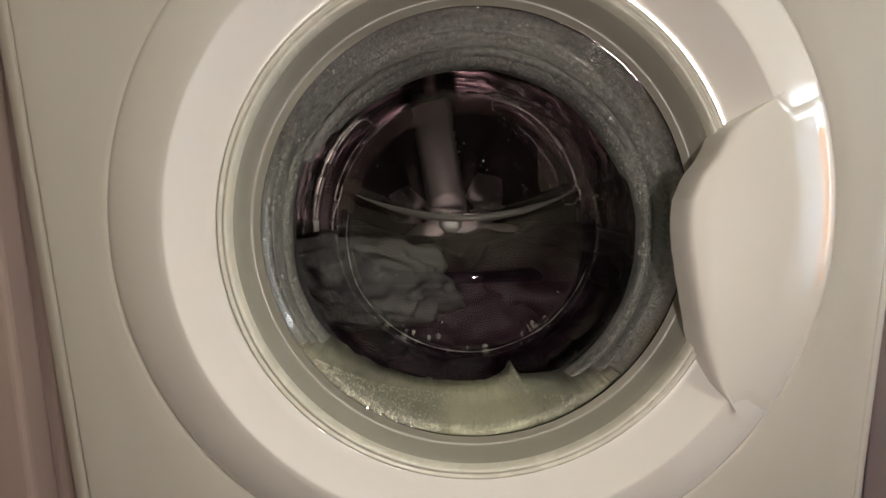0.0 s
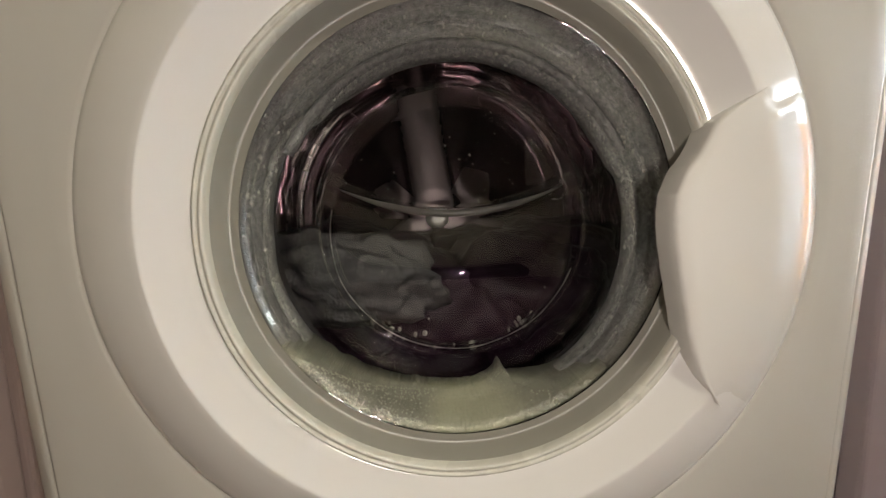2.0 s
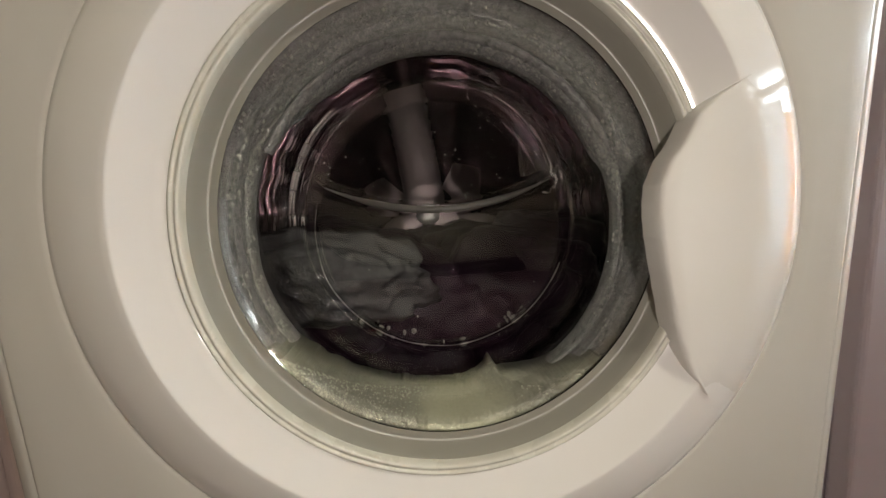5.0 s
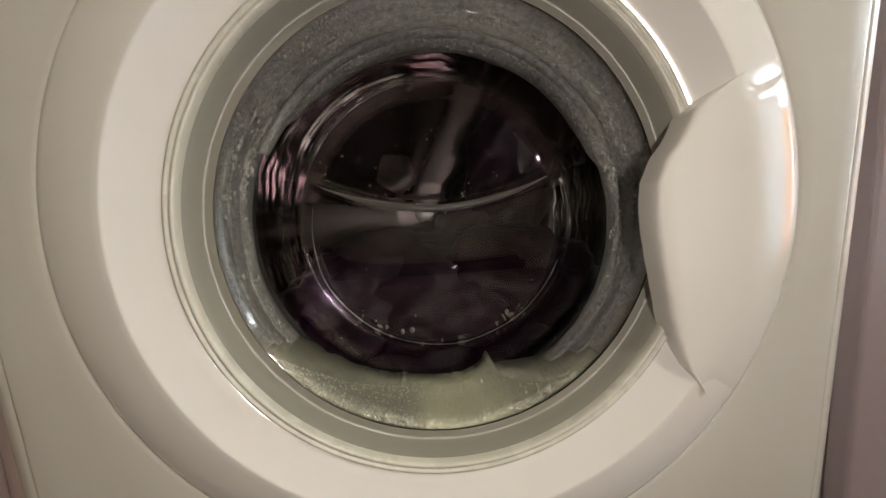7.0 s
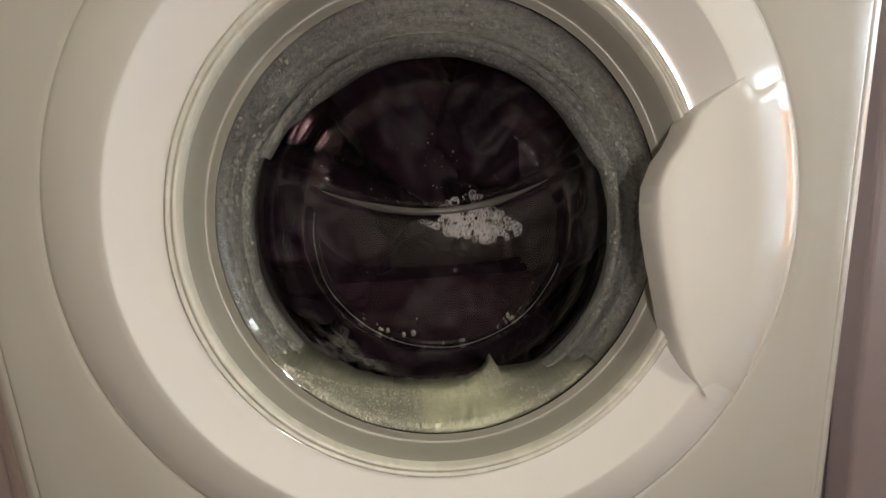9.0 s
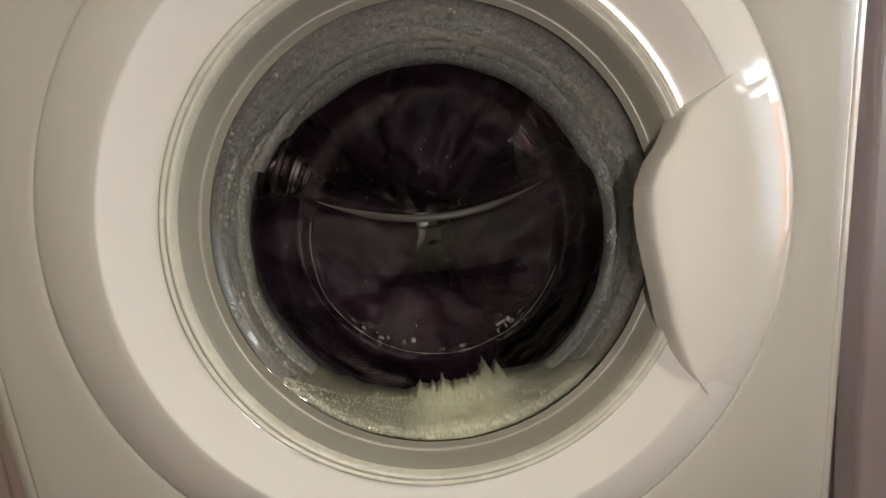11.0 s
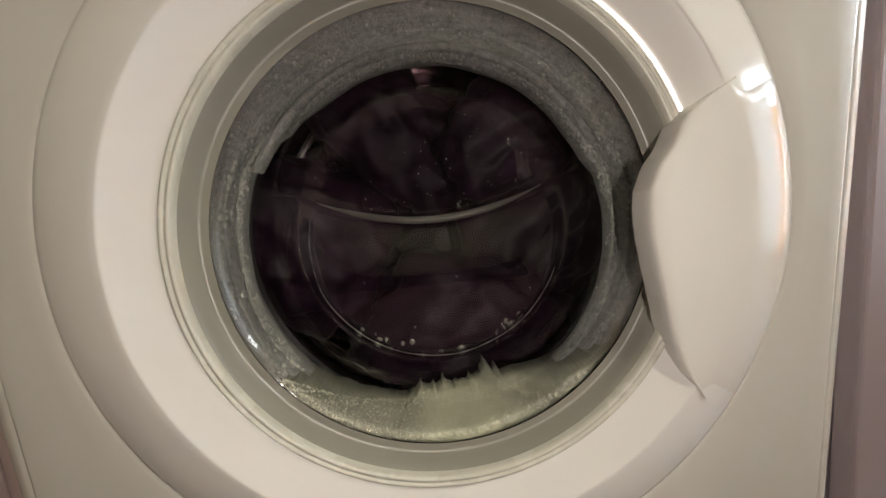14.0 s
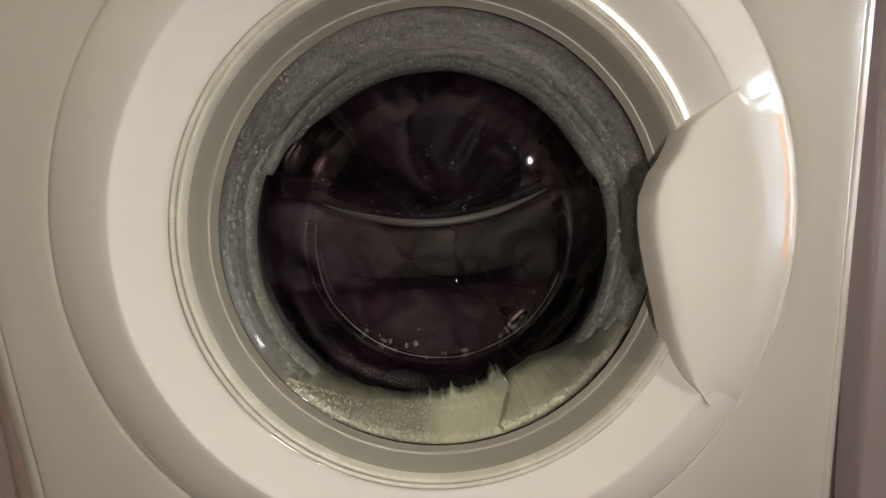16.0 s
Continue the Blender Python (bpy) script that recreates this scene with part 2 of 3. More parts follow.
for y0, y1, z0, z1 in ((WIN_Y0, WIN_Y0 + 0.05, WIN_Z0, WIN_Z1), (WIN_Y1 - 0.05, WIN_Y1, WIN_Z0, WIN_Z1),
                       (WIN_Y0 + 0.05, WIN_Y1 - 0.05, WIN_Z0, WIN_Z0 + 0.05), (WIN_Y0 + 0.05, WIN_Y1 - 0.05, WIN_Z1 - 0.05, WIN_Z1)):
    box(bm, RX1 + 0.04, RX1 + 0.09, y0, y1, z0, z1, 0.006)
part("window_frame", bm, M_FRAME, window, smooth=False)
bm = box(bmesh.new(), RX1 + 0.062, RX1 + 0.068, WIN_Y0 + 0.05, WIN_Y1 - 0.05, WIN_Z0 + 0.05, WIN_Z1 - 0.05)
pane = part("pane", bm, clear_glass("window glass"), window, smooth=False)
pane.visible_shadow = False
bm = box(bmesh.new(), RX1 + 1.5, RX1 + 1.55, -4, 3, -0.5, 4)
tagged(finish("backdrop", bm, M_SKY, smooth=False), "pale bright sky outside the window", "sky", kind="structure")


def curtain(name, y0, y1, mat, label, top):
    bm = bmesh.new()
    rows, cols = 14, 60
    grid = []
    for i in range(rows + 1):
        z = 0.24 + (top - 0.24) * i / rows
        line = []
        for j in range(cols + 1):
            s = j / cols
            x = RX1 - 0.05 + 0.018 * math.sin(s * (y1 - y0) * 95 + 0.6 * math.sin(i * 0.5)) + 0.006 * math.sin(s * 40 + i)
            line.append(bm.verts.new((x, y0 + (y1 - y0) * s, z)))
        grid.append(line)
    for i in range(rows):
        for j in range(cols):
            bm.faces.new((grid[i][j], grid[i][j + 1], grid[i + 1][j + 1], grid[i + 1][j]))
    ob = finish(name, bm, mat)
    mod = ob.modifiers.new("thick", "SOLIDIFY")
    mod.thickness = 0.003
    return tagged(ob, label, "curtain")


curtain("curtain", -0.40, -0.135, M_CURTAIN, "white voile curtain gathered before the bright window", 0.73)
curtain("curtain", -0.13, -0.025, M_AMBER, "amber orange curtain hanging beside the white one", 0.69)

lamp = thing("pendant_lamp", "round warm glass pendant lamp, switched on", "lamp")
bm = bmesh.new()
bmesh.ops.create_cone(bm, cap_ends=True, segments=32, radius1=0.05, radius2=0.045, depth=0.025, matrix=Matrix.Translation((LAMP_X, LAMP_Y, RH - 0.0135)))
part("ceiling_rose", bm, M_FRAME, lamp, smooth=False)
bm = bmesh.new()
bmesh.ops.create_cone(bm, cap_ends=True, segments=10, radius1=0.004, radius2=0.004, depth=RH - 0.02 - LAMP_Z - 0.056, matrix=Matrix.Translation((LAMP_X, LAMP_Y, (RH - 0.02 + LAMP_Z + 0.056) / 2)))
part("cord", bm, M_FRAME, lamp)
bm = bmesh.new()
bmesh.ops.create_uvsphere(bm, u_segments=32, v_segments=18, radius=0.058, matrix=Matrix.Translation((LAMP_X, LAMP_Y, LAMP_Z)))
globe = part("globe", bm, M_SHADE, lamp, "glowing frosted glass globe")
globe.visible_shadow = False

for name, x0, x1, mat, label in (("cabinet", RX0 + 0.02, -0.347, M_CAB_L, "cream lacquered cabinet beside the washing machine"),
                                 ("cabinet", 0.347, RX1 - 0.1, M_CAB_R, "mauve lacquered cabinet beside the washing machine")):
    cab = thing(name, label, "cabinet", "cabinets beside the machine")
    part("body", box(bmesh.new(), x0, x1, 0.062, 0.66, 0.0, 0.9, 0.004), mat, cab, smooth=False)
    part("door", box(bmesh.new(), x0 + 0.003, x1 - 0.003, 0.04, 0.06, 0.08, 0.89, 0.004), mat, cab, smooth=False)

# strips added so the dark gap beside the machine reads lighter
for sgn, mat, label in ((-1, M_CAB_L, "cream strip added to lighten the gap beside the machine"), (1, M_CAB_R, "mauve strip added to lighten the gap beside the machine")):
    x0, x1 = sorted((sgn * 0.327, sgn * 0.3465))
    tagged(finish("gap_strip", box(bmesh.new(), x0, x1, 0.085, 0.10, 0.0, 0.9, 0.002), mat, smooth=False), label, "trim", "cabinet filler strips")

# ---- the washing machine ----
machine = thing("washing_machine", "white front-loading washing machine with round glass door, running", "washing machine")
R2, R1, R0 = 0.2368, 0.1924, 0.1625
EDGE, HALF = 0.2755, 0.308

# cabinet shell with rounded front corners
prof = [(-HALF, 0.62), (-HALF, 0.05)]
for k in range(9):
    a = radians(180 + 90 * k / 8)
    prof.append((-EDGE - 0.001 + (HALF - EDGE - 0.001) * math.cos(a), 0.05 + 0.046 * math.sin(a)))


def lean(z):
    """The front narrows a little towards the floor."""
    return 0.037 * (z - Z0)


for sgn in (-1, 1):
    bm = bmesh.new()
    cols = []
    for x, y in prof:
        cols.append([bm.verts.new(((x - lean(z)) * -sgn, y, z)) for z in (0.03, 0.2, 0.45, 0.7, 0.87)])
    for p, q in zip(cols, cols[1:]):
        for i in range(4):
            bm.faces.new((p[i], p[i + 1], q[i + 1], q[i]))
    ob = part("side_panel", bm, M_PANEL, machine)
    mod = ob.modifiers.new("thick", "SOLIDIFY")
    mod.thickness, mod.offset = 0.002, -1
part("top", box(bmesh.new(), -HALF - 0.002, HALF + 0.002, 0.0, 0.62, 0.872, 0.9, 0.006), M_PANEL, machine, smooth=False)
part("back_panel", box(bmesh.new(), -HALF, HALF, 0.621, 0.64, 0.03, 0.871), M_PANEL, machine, smooth=False)
part("plinth", box(bmesh.new(), -0.26, 0.26, 0.012, 0.05, 0.03, 0.118, 0.003), M_PANEL, machine, smooth=False)
part("control_fascia", box(bmesh.new(), -EDGE, EDGE, -0.004, 0.05, 0.722, 0.87, 0.004), M_PANEL, machine, smooth=False)
for x in (-0.25, 0.25):
    for y in (0.08, 0.56):
        bm = bmesh.new()
        bmesh.ops.create_cone(bm, cap_ends=True, segments=20, radius1=0.022, radius2=0.018, depth=0.032, matrix=Matrix.Translation((x, y, 0.016)))
        part("foot", bm, M_TUB, machine)

# front panel: a pressed sheet with a round opening and a rolled edge
bm = bmesh.new()
zlo, zhi, n = 0.12 - Z0, 0.72 - Z0, 240
loops = []
for k in range(n):
    a = 2 * math.pi * k / n
    c, s = math.cos(a), math.sin(a)
    lim = min((EDGE - 0.004) / max(abs(c), 1e-6), ((zhi if s > 0 else -zlo) - 0.004) / max(abs(s), 1e-6))
    line = [(0.228, 0.012), (0.2345, 0.004), (0.2368, 0.0008), (0.2392, 0.0)]
    pts = [(r * c, y, r * s) for r, y in line]
    for f in (0.25, 0.5, 0.75, 1.0):
        r = 0.2392 + (lim - 0.2392) * f
        pts.append((r * c, 0.0, r * s))
    ex, ez = lim * c, lim * s
    gx = (1 if c > 0 else -1) if abs(abs(ex) - (EDGE - 0.004)) < 1e-6 else 0
    gz = (1 if s > 0 else -1) if gx == 0 else 0
    for o, y in ((0.0018, 0.0004), (0.0034, 0.0022), (0.0040, 0.006), (0.0040, 0.02)):
        pts.append((ex + gx * o, y, ez + gz * o))
    loops.append([bm.verts.new((x + (lean(z + Z0) * (1 if x > 0 else -1) * min(1, max(0, (abs(x) - 0.12) / 0.14))) * (1 if i > 3 else 0), y, z + Z0)) for i, (x, y, z) in enumerate(pts)])
for k in range(n):
    p, q = loops[k], loops[(k + 1) % n]
    for i in range(len(p) - 1):
        bm.faces.new((p[i], p[i + 1], q[i + 1], q[i]))
part("front_panel", bm, M_PANEL, machine)

# door: outer slope, crest, ring that dips to the glass
DOME = [(0.2366, 0.0016), (0.2350, -0.0006), (0.2300, -0.0030), (0.2200, -0.0064), (0.2090, -0.0092), (0.1990, -0.0111), (0.1948, -0.0117), (0.1940, -0.0116)]
RING = [(0.1934, -0.0113), (0.1927, -0.0108), (0.1890, -0.0082), (0.1830, -0.0044), (0.1770, -0.0010), (0.1715, 0.0020), (0.1700, 0.0032), (0.1695, 0.0070)]
door = part("door", lathe(DOME + RING, 200), M_DOOR, machine, "white moulded plastic door ring")


def dome_y(r):
    return linear(r, sorted(DOME + RING[:1]))


# handle: the slope carried inwards over the ring and the glass
INNER = [(-36.3, 0.2010), (-35.6, 0.1950), (-34.2, 0.1830), (-32.4, 0.1750), (-29.5, 0.1650), (-26.3, 0.1568), (-20, 0.1455), (-14.4, 0.1380), (-12.6, 0.1360), (-6, 0.1305), (-0.4, 0.1284), (4, 0.1284),
         (8.8, 0.1304), (13.4, 0.1373), (15, 0.1408), (17.6, 0.1502), (19.9, 0.1568), (21.8, 0.1615), (23.0, 0.1680), (23.8, 0.1800), (24.4, 0.196)]
bm = bmesh.new()
cols, na, nr = [], 150, 18
for k in range(na + 1):
    th = 24.4 - 60.7 * k / na
    rin = linear(th, INNER)
    c, s = math.cos(radians(th)), math.sin(radians(th))
    col = []
    for r, y in ((rin + 0.0002, 0.0078), (rin, 0.0020), (rin + 0.0001, -0.0040), (rin + 0.0003, -0.0093), (rin + 0.0011, -0.0114), (rin + 0.0026, -0.0124), (rin + 0.0045, -0.0128)):
        col.append((r, y))
    for i in range(nr + 1):
        f = i / nr
        r = rin + 0.0065 + (0.2363 - rin - 0.0065) * f
        tuck = min(1, max(0, (24.4 - th) / 5), max(0, (th + 36.3) / 5))
        y = (dome_y(r) - 0.0006 + 0.0016 * (1 - tuck) * min(1, (r - 0.1945) / 0.012)) if r > 0.1945 else -0.0123 - 0.0012 * min(1, (0.1945 - r) / 0.05) ** 0.8
        col.append((r, y))
    cols.append([bm.verts.new((r * c, y, Z0 + r * s)) for r, y in col])
for p, q in zip(cols, cols[1:]):
    for i in range(len(p) - 1):
        bm.faces.new((p[i], p[i + 1], q[i + 1], q[i]))
# end walls down to the ring
for col in (cols[0], cols[-1]):
    prev = None
    for v in col:
        r = math.hypot(v.co.x, v.co.z - Z0)
        if r > 0.196:
            break
        w = bm.verts.new((v.co.x, max(v.co.y + 0.0005, linear(r, [(0.12, 0.006), (0.17, 0.006), (0.1715, 0.003), (0.193, -0.008), (0.24, 0.003)])), v.co.z))
        if prev:
            bm.faces.new((prev[0], v, w, prev[1]))
        prev = (v, w)
handle = part("handle", bm, M_HANDLE, door, "glossy white grip plate over the door's edge")

# glass bowl with a moulded slope across its bottom
BOWL = [(0.1602, 0.0214), (0.1590, 0.0214), (0.1575, 0.0215), (0.1560, 0.0217), (0.1545, 0.0221), (0.1522, 0.0229), (0.1500, 0.0248), (0.1478, 0.0280),
        (0.1448, 0.0340), (0.1410, 0.0420), (0.1370, 0.0480), (0.1310, 0.0570), (0.1275, 0.0660), (0.1240, 0.0780), (0.1215, 0.0890), (0.1185, 0.0950)]


def sill(x, z):
    """Depth of the bowl's bottom: a sloping shelf between a deep upper face and a nearer lower face."""
    top = 0.009 + 2.3 * x * x
    low = -0.040
    w = 0.0045

    def ramp(d):
        return 0.5 * (d + math.sqrt(d * d + w * w))

    s = (ramp(z - low) - ramp(z - top)) / (top - low)
    return 0.080 + 0.024 * s - 0.0036 * math.exp(-((z - top - 0.002) / 0.0042) ** 2)


def bowl_surface(bm, off):
    rings = []
    n = 224
    for k in range(n):
        a = 2 * math.pi * k / n
        c, s = math.cos(a), math.sin(a)
        ring = []
        prof = BOWL + [(0.1185 * (1 - f), None) for f in [i / 75 for i in range(1, 76)]]
        for i, (r, y) in enumerate(prof):
            if y is None:
                x, z = r * c, r * s
                blend = min(1, (0.1185 - r) / 0.012)
                y = 0.0955 * (1 - blend) + sill(x, z) * blend
                ring.append((x, y + off, z))
            else:
                rr = r + (off * 0.75 if i > 4 else 0)
                ring.append((rr * c, y + off * (0.6 if i > 4 else 1.0), rr * s))
        rings.append([bm.verts.new((x, y, z + Z0)) for x, y, z in ring[:-1]])
        centre = ring[-1]
    mid = bm.verts.new((centre[0], centre[1], centre[2] + Z0))
    for k in range(n):
        p, q = rings[k], rings[(k + 1) % n]
        for i in range(len(p) - 1):
            bm.faces.new((p[i], p[i + 1], q[i + 1], q[i]) if off == 0 else (p[i], q[i], q[i + 1], p[i + 1]))
        bm.faces.new((p[-1], mid, q[-1]) if off == 0 else (p[-1], q[-1], mid))
    return [r[0] for r in rings]


bm = bmesh.new()
fa, fb = bowl_surface(bm, 0.0), bowl_surface(bm, 0.0045)
for k in range(len(fa)):
    j = (k + 1) % len(fa)
    bm.faces.new((fa[k], fa[j], fb[j], fb[k]))
bowl = part("glass_bowl", bm, M_GLASS, door, "clear wet bowl-shaped door glass")
bowl.visible_shadow = False

# pale tube added along the shelf's upper edge to show the ridge's highlight
bm = bmesh.new()
prev = None
for x in np.linspace(-0.100, 0.100, 80):
    z = 0.010 + 2.3 * x * x
    e = max(0.15, min(1, (0.104 - abs(x)) / 0.05))
    tilt = math.atan(4.6 * x)
    ring = []
    for q in np.linspace(0, 2 * math.pi, 13)[:-1]:
        h, d = 0.0031 * e * math.sin(q), 0.0016 * e * math.cos(q)
        ring.append(bm.verts.new((x - h * math.sin(tilt), sill(x, z) - 0.0014 - d, Z0 + z + h * math.cos(tilt))))
    if prev:
        for i in range(12):
            j = (i + 1) % 12
            bm.faces.new((prev[i], prev[j], ring[j], ring[i]))
    else:
        bm.faces.new(ring)
    prev = ring
bm.faces.new(prev[::-1])
part("ridge_highlight", bm, M_GLASS_PALE, door, "pale tube for the highlight along the door glass ridge")

# thin moulded line that bounds the recessed shelf below the ridge
bm = bmesh.new()
prev = None
for a in np.linspace(172, 338, 120):
    c, q = math.cos(radians(a)), math.sin(radians(a))
    wide = 0.0003 + 0.0003 * max(0, noise.noise(Vector((a * 0.11, 5, 1)))) * 2
    ring = []
    for t in np.linspace(0, 2 * math.pi, 7)[:-1]:
        r = 0.1092 + wide * math.cos(t) + 0.0007 * noise.noise(Vector((a * 0.06, 0, 3)))
        ring.append(bm.verts.new((r * c, sill(r * c, r * q) - 0.0004 - wide * math.sin(t), Z0 + r * q)))
    if prev:
        for i in range(6):
            bm.faces.new((prev[i], prev[(i + 1) % 6], ring[(i + 1) % 6], ring[i]))
    prev = ring
part("shelf_line", bm, M_GLASS_PALE, door, "thin moulded line in the door glass")

# rolled trim between the ring and the glass
BEAD = [(0.1706, 0.0060), (0.1703, 0.0018), (0.1694, 0.0002), (0.1682, 0.0000), (0.1673, 0.0010), (0.1668, 0.0022), (0.1660, 0.0010), (0.1648, 0.0008), (0.1636, 0.0020), (0.1629, 0.0045), (0.1627, 0.0075)]
part("glass_trim", lathe(BEAD, 200), M_TRIM, door, "glossy cream trim ring round the glass")
INNER_RING = [(0.1628, 0.0070), (0.1619, 0.0085), (0.1608, 0.0110), (0.1594, 0.0150), (0.1580, 0.0190), (0.1573, 0.0201), (0.1560, 0.0204), (0.1548, 0.0207), (0.1534, 0.0209), (0.1518, 0.0213)]
part("inner_ring", lathe(INNER_RING, 180), M_INNER, door, "satin grey inner ring that holds the glass")
# rubber gasket
OPEN = [(0, 0.1415), (14, 0.139), (22, 0.1335), (35, 0.1315), (60, 0.1305), (90, 0.1305), (125, 0.131), (140, 0.136), (150, 0.1455), (158, 0.149), (180, 0.1500), (200, 0.153),
        (225, 0.153), (270, 0.152), (310, 0.150), (330, 0.147), (345, 0.145), (360, 0.1415)]
GASK = [(0.1692, 0.0080), (0.1690, 0.0240), (0.1660, 0.0262), (0.1600, 0.0272)]
part("gasket_rim", lathe(GASK, 160), M_GASKET_LIP, machine, "pale grey rubber rim round the glass")


def gasket_shape(a, i, r, y):
    o = interp(a, OPEN)
    f = r  # 0 at the rim, 1 at the opening
    rr = 0.1600 + (o - 0.1600) * f
    wob = 0.0012 * noise.noise(Vector((math.cos(radians(a)) * 4, math.sin(radians(a)) * 4, f * 5)))
    return rr + wob, y


FOLD = [(0.0, 0.0272), (0.08, 0.0325), (0.16, 0.0420), (0.26, 0.0500), (0.34, 0.0490), (0.40, 0.0465), (0.47, 0.0480), (0.53, 0.0555), (0.60, 0.0620), (0.68, 0.0600), (0.76, 0.0565), (0.86, 0.0570), (0.95, 0.0600), (1.0, 0.0650), (0.985, 0.070), (0.9, 0.073),
        (0.5, 0.080), (0.0, 0.09)]
part("gasket", lathe(FOLD, 220, shape=gasket_shape), M_GASKET, machine, "folded dark grey rubber gasket, wet with suds")
# thick hanging fold of the gasket's upper half
UP = [(0.1430, 0.0600), (0.1420, 0.0545), (0.1398, 0.0520), (0.1372, 0.0522), (0.1352, 0.0545), (0.1346, 0.0600), (0.1375, 0.0640)]


def taper(a, i, r, y):
    e = min(1, max(0, (a - 24) / 14), max(0, (156 - a) / 14))
    side = 0.0035 * (1 - math.sin(radians(a)))
    return r + side + 0.003 * (1 - e ** 0.5), y


part("gasket_fold", lathe(UP, 120, 24, 156, closed=True, shape=taper), M_GASKET, machine, "hanging upper fold of grey rubber")
# front wall of the tub behind the gasket
part("tub_front", lathe([(0.152, 0.082), (0.2, 0.092), (0.262, 0.096), (0.27, 0.11), (0.27, 0.50), (0.0, 0.502)], 96), M_TUB, machine, "dark tub round the drum")

# drum, turning about the door's axis
SHELL = [(0.165, 0.104), (0.205, 0.106), (0.228, 0.110), (0.236, 0.118)]
for k in range(97):
    y = 0.125 + 0.28 * k / 96
    SHELL.append((0.2372 - 0.0028 * max(0, math.sin(y * 2 * math.pi / 0.028)) ** 2, y))
SHELL += [(0.2365, 0.412), (0.232, 0.418)]


def shell_wave(a, i, r, y):
    """The pressed rings of the shell run in shallow waves."""
    w = 0.0060 * math.sin(radians(a * 27)) if 4 < i < 100 else 0
    return r, y + w * (1 if 0.14 < y < 0.39 else 0)


drum = part("drum", lathe(SHELL, 360, shape=shell_wave), M_STEEL, machine, "ribbed stainless steel drum shell")
DY = 0.43


def local(ob):
    """Moves a mesh's origin to the drum's axis."""
    ob.data.transform(Matrix.Translation((0, 0, -Z0)))


local(drum)
drum.location = (0, 0, Z0)


def back_y(x, z):
    """Relief of the drum's back: three dished lobes between raised spokes."""
    r, a = math.hypot(x, z), math.degrees(math.atan2(z, x))
    d = abs((a - 38.5 + 60) % 120 - 60)
    edge = 33 * (0.45 + 0.55 * min(1, max(0, (r - 0.03) / 0.12)))
    inside = min(1, max(0, (edge - d) / 13)) * min(1, max(0, (r - 0.07) / 0.05)) * min(1, max(0, (0.226 - r) / 0.010))
    inside = inside * inside * (3 - 2 * inside)
    off = radians(abs((a - 98.5 + 60) % 120 - 60))  # from the middle of the nearest spoke
    side = r * math.sin(off)
    band = min(1, max(0, (0.043 - side) / 0.014))
    band = band * band * (3 - 2 * band)
    spoke = band * (0.010 + 0.10 * r * r - 3.0 * min(side, 0.04) ** 2) * min(1, r / 0.05)
    return DY - 0.012 - spoke - 0.008 * math.exp(-(r / 0.035) ** 2) + 0.024 * inside


bm = bmesh.new()
rings = []
nr, na = 60, 240
for i in range(nr + 1):
    r = 0.0225 + (0.2330 - 0.0225) * i / nr
    rings.append([bm.verts.new((r * math.cos(2 * math.pi * k / na), back_y(r * math.cos(2 * math.pi * k / na), r * math.sin(2 * math.pi * k / na)), r * math.sin(2 * math.pi * k / na))) for k in range(na)])
for p, q in zip(rings, rings[1:]):
    for k in range(na):
        j = (k + 1) % na
        bm.faces.new((p[k], p[j], q[j], q[k]))
bm.faces.new(rings[0])
drum_back = part("drum_back", bm, M_STEEL_LIT, drum, "steel drum back with lit spokes and shaded lobes put into its colour")
drum_back.data.materials.append(M_STEEL_SHADED)
# shaded tone fills lobes and grooves; bright patches by the hub are painted highlights
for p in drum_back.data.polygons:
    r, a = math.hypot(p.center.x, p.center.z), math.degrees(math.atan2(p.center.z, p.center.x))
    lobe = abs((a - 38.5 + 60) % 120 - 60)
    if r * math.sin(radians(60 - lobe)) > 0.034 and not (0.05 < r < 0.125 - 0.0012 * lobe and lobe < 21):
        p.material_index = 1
bm = bmesh.new()
bmesh.ops.create_uvsphere(bm, u_segments=32, v_segments=16, radius=0.02, matrix=Matrix.Translation((0, DY - 0.03, 0)) @ Matrix.Diagonal((1, 0.45, 1, 1)))
part("hub", bm, M_HUB, drum, "bright round steel hub")
# rims of the lobes and their holes
hole_mesh = bpy.data.meshes.new("hole")
hv, hf = [], []
for i in range(12):
    a = 2 * math.pi * i / 12
    for r, y in ((0.0025, 0.0030), (0.0028, 0.0), (0.0034, -0.0014), (0.0042, -0.0008), (0.0048, 0.0020)):
        hv.append((r * math.cos(a), y, r * math.sin(a)))
for i in range(12):
    for j in range(4):
        k = (i + 1) % 12
        hf.append((i * 5 + j, i * 5 + j + 1, k * 5 + j + 1, k * 5 + j))
hf.append([i * 5 for i in range(12)])
hole_mesh.from_pydata(hv, [], hf)
hole_mesh.materials.append(M_HOLE_RIM)
hole_mesh.materials.append(M_HOLE)
for p in hole_mesh.polygons:
    p.use_smooth = True
hole_mesh.polygons[len(hf) - 1].material_index = 1
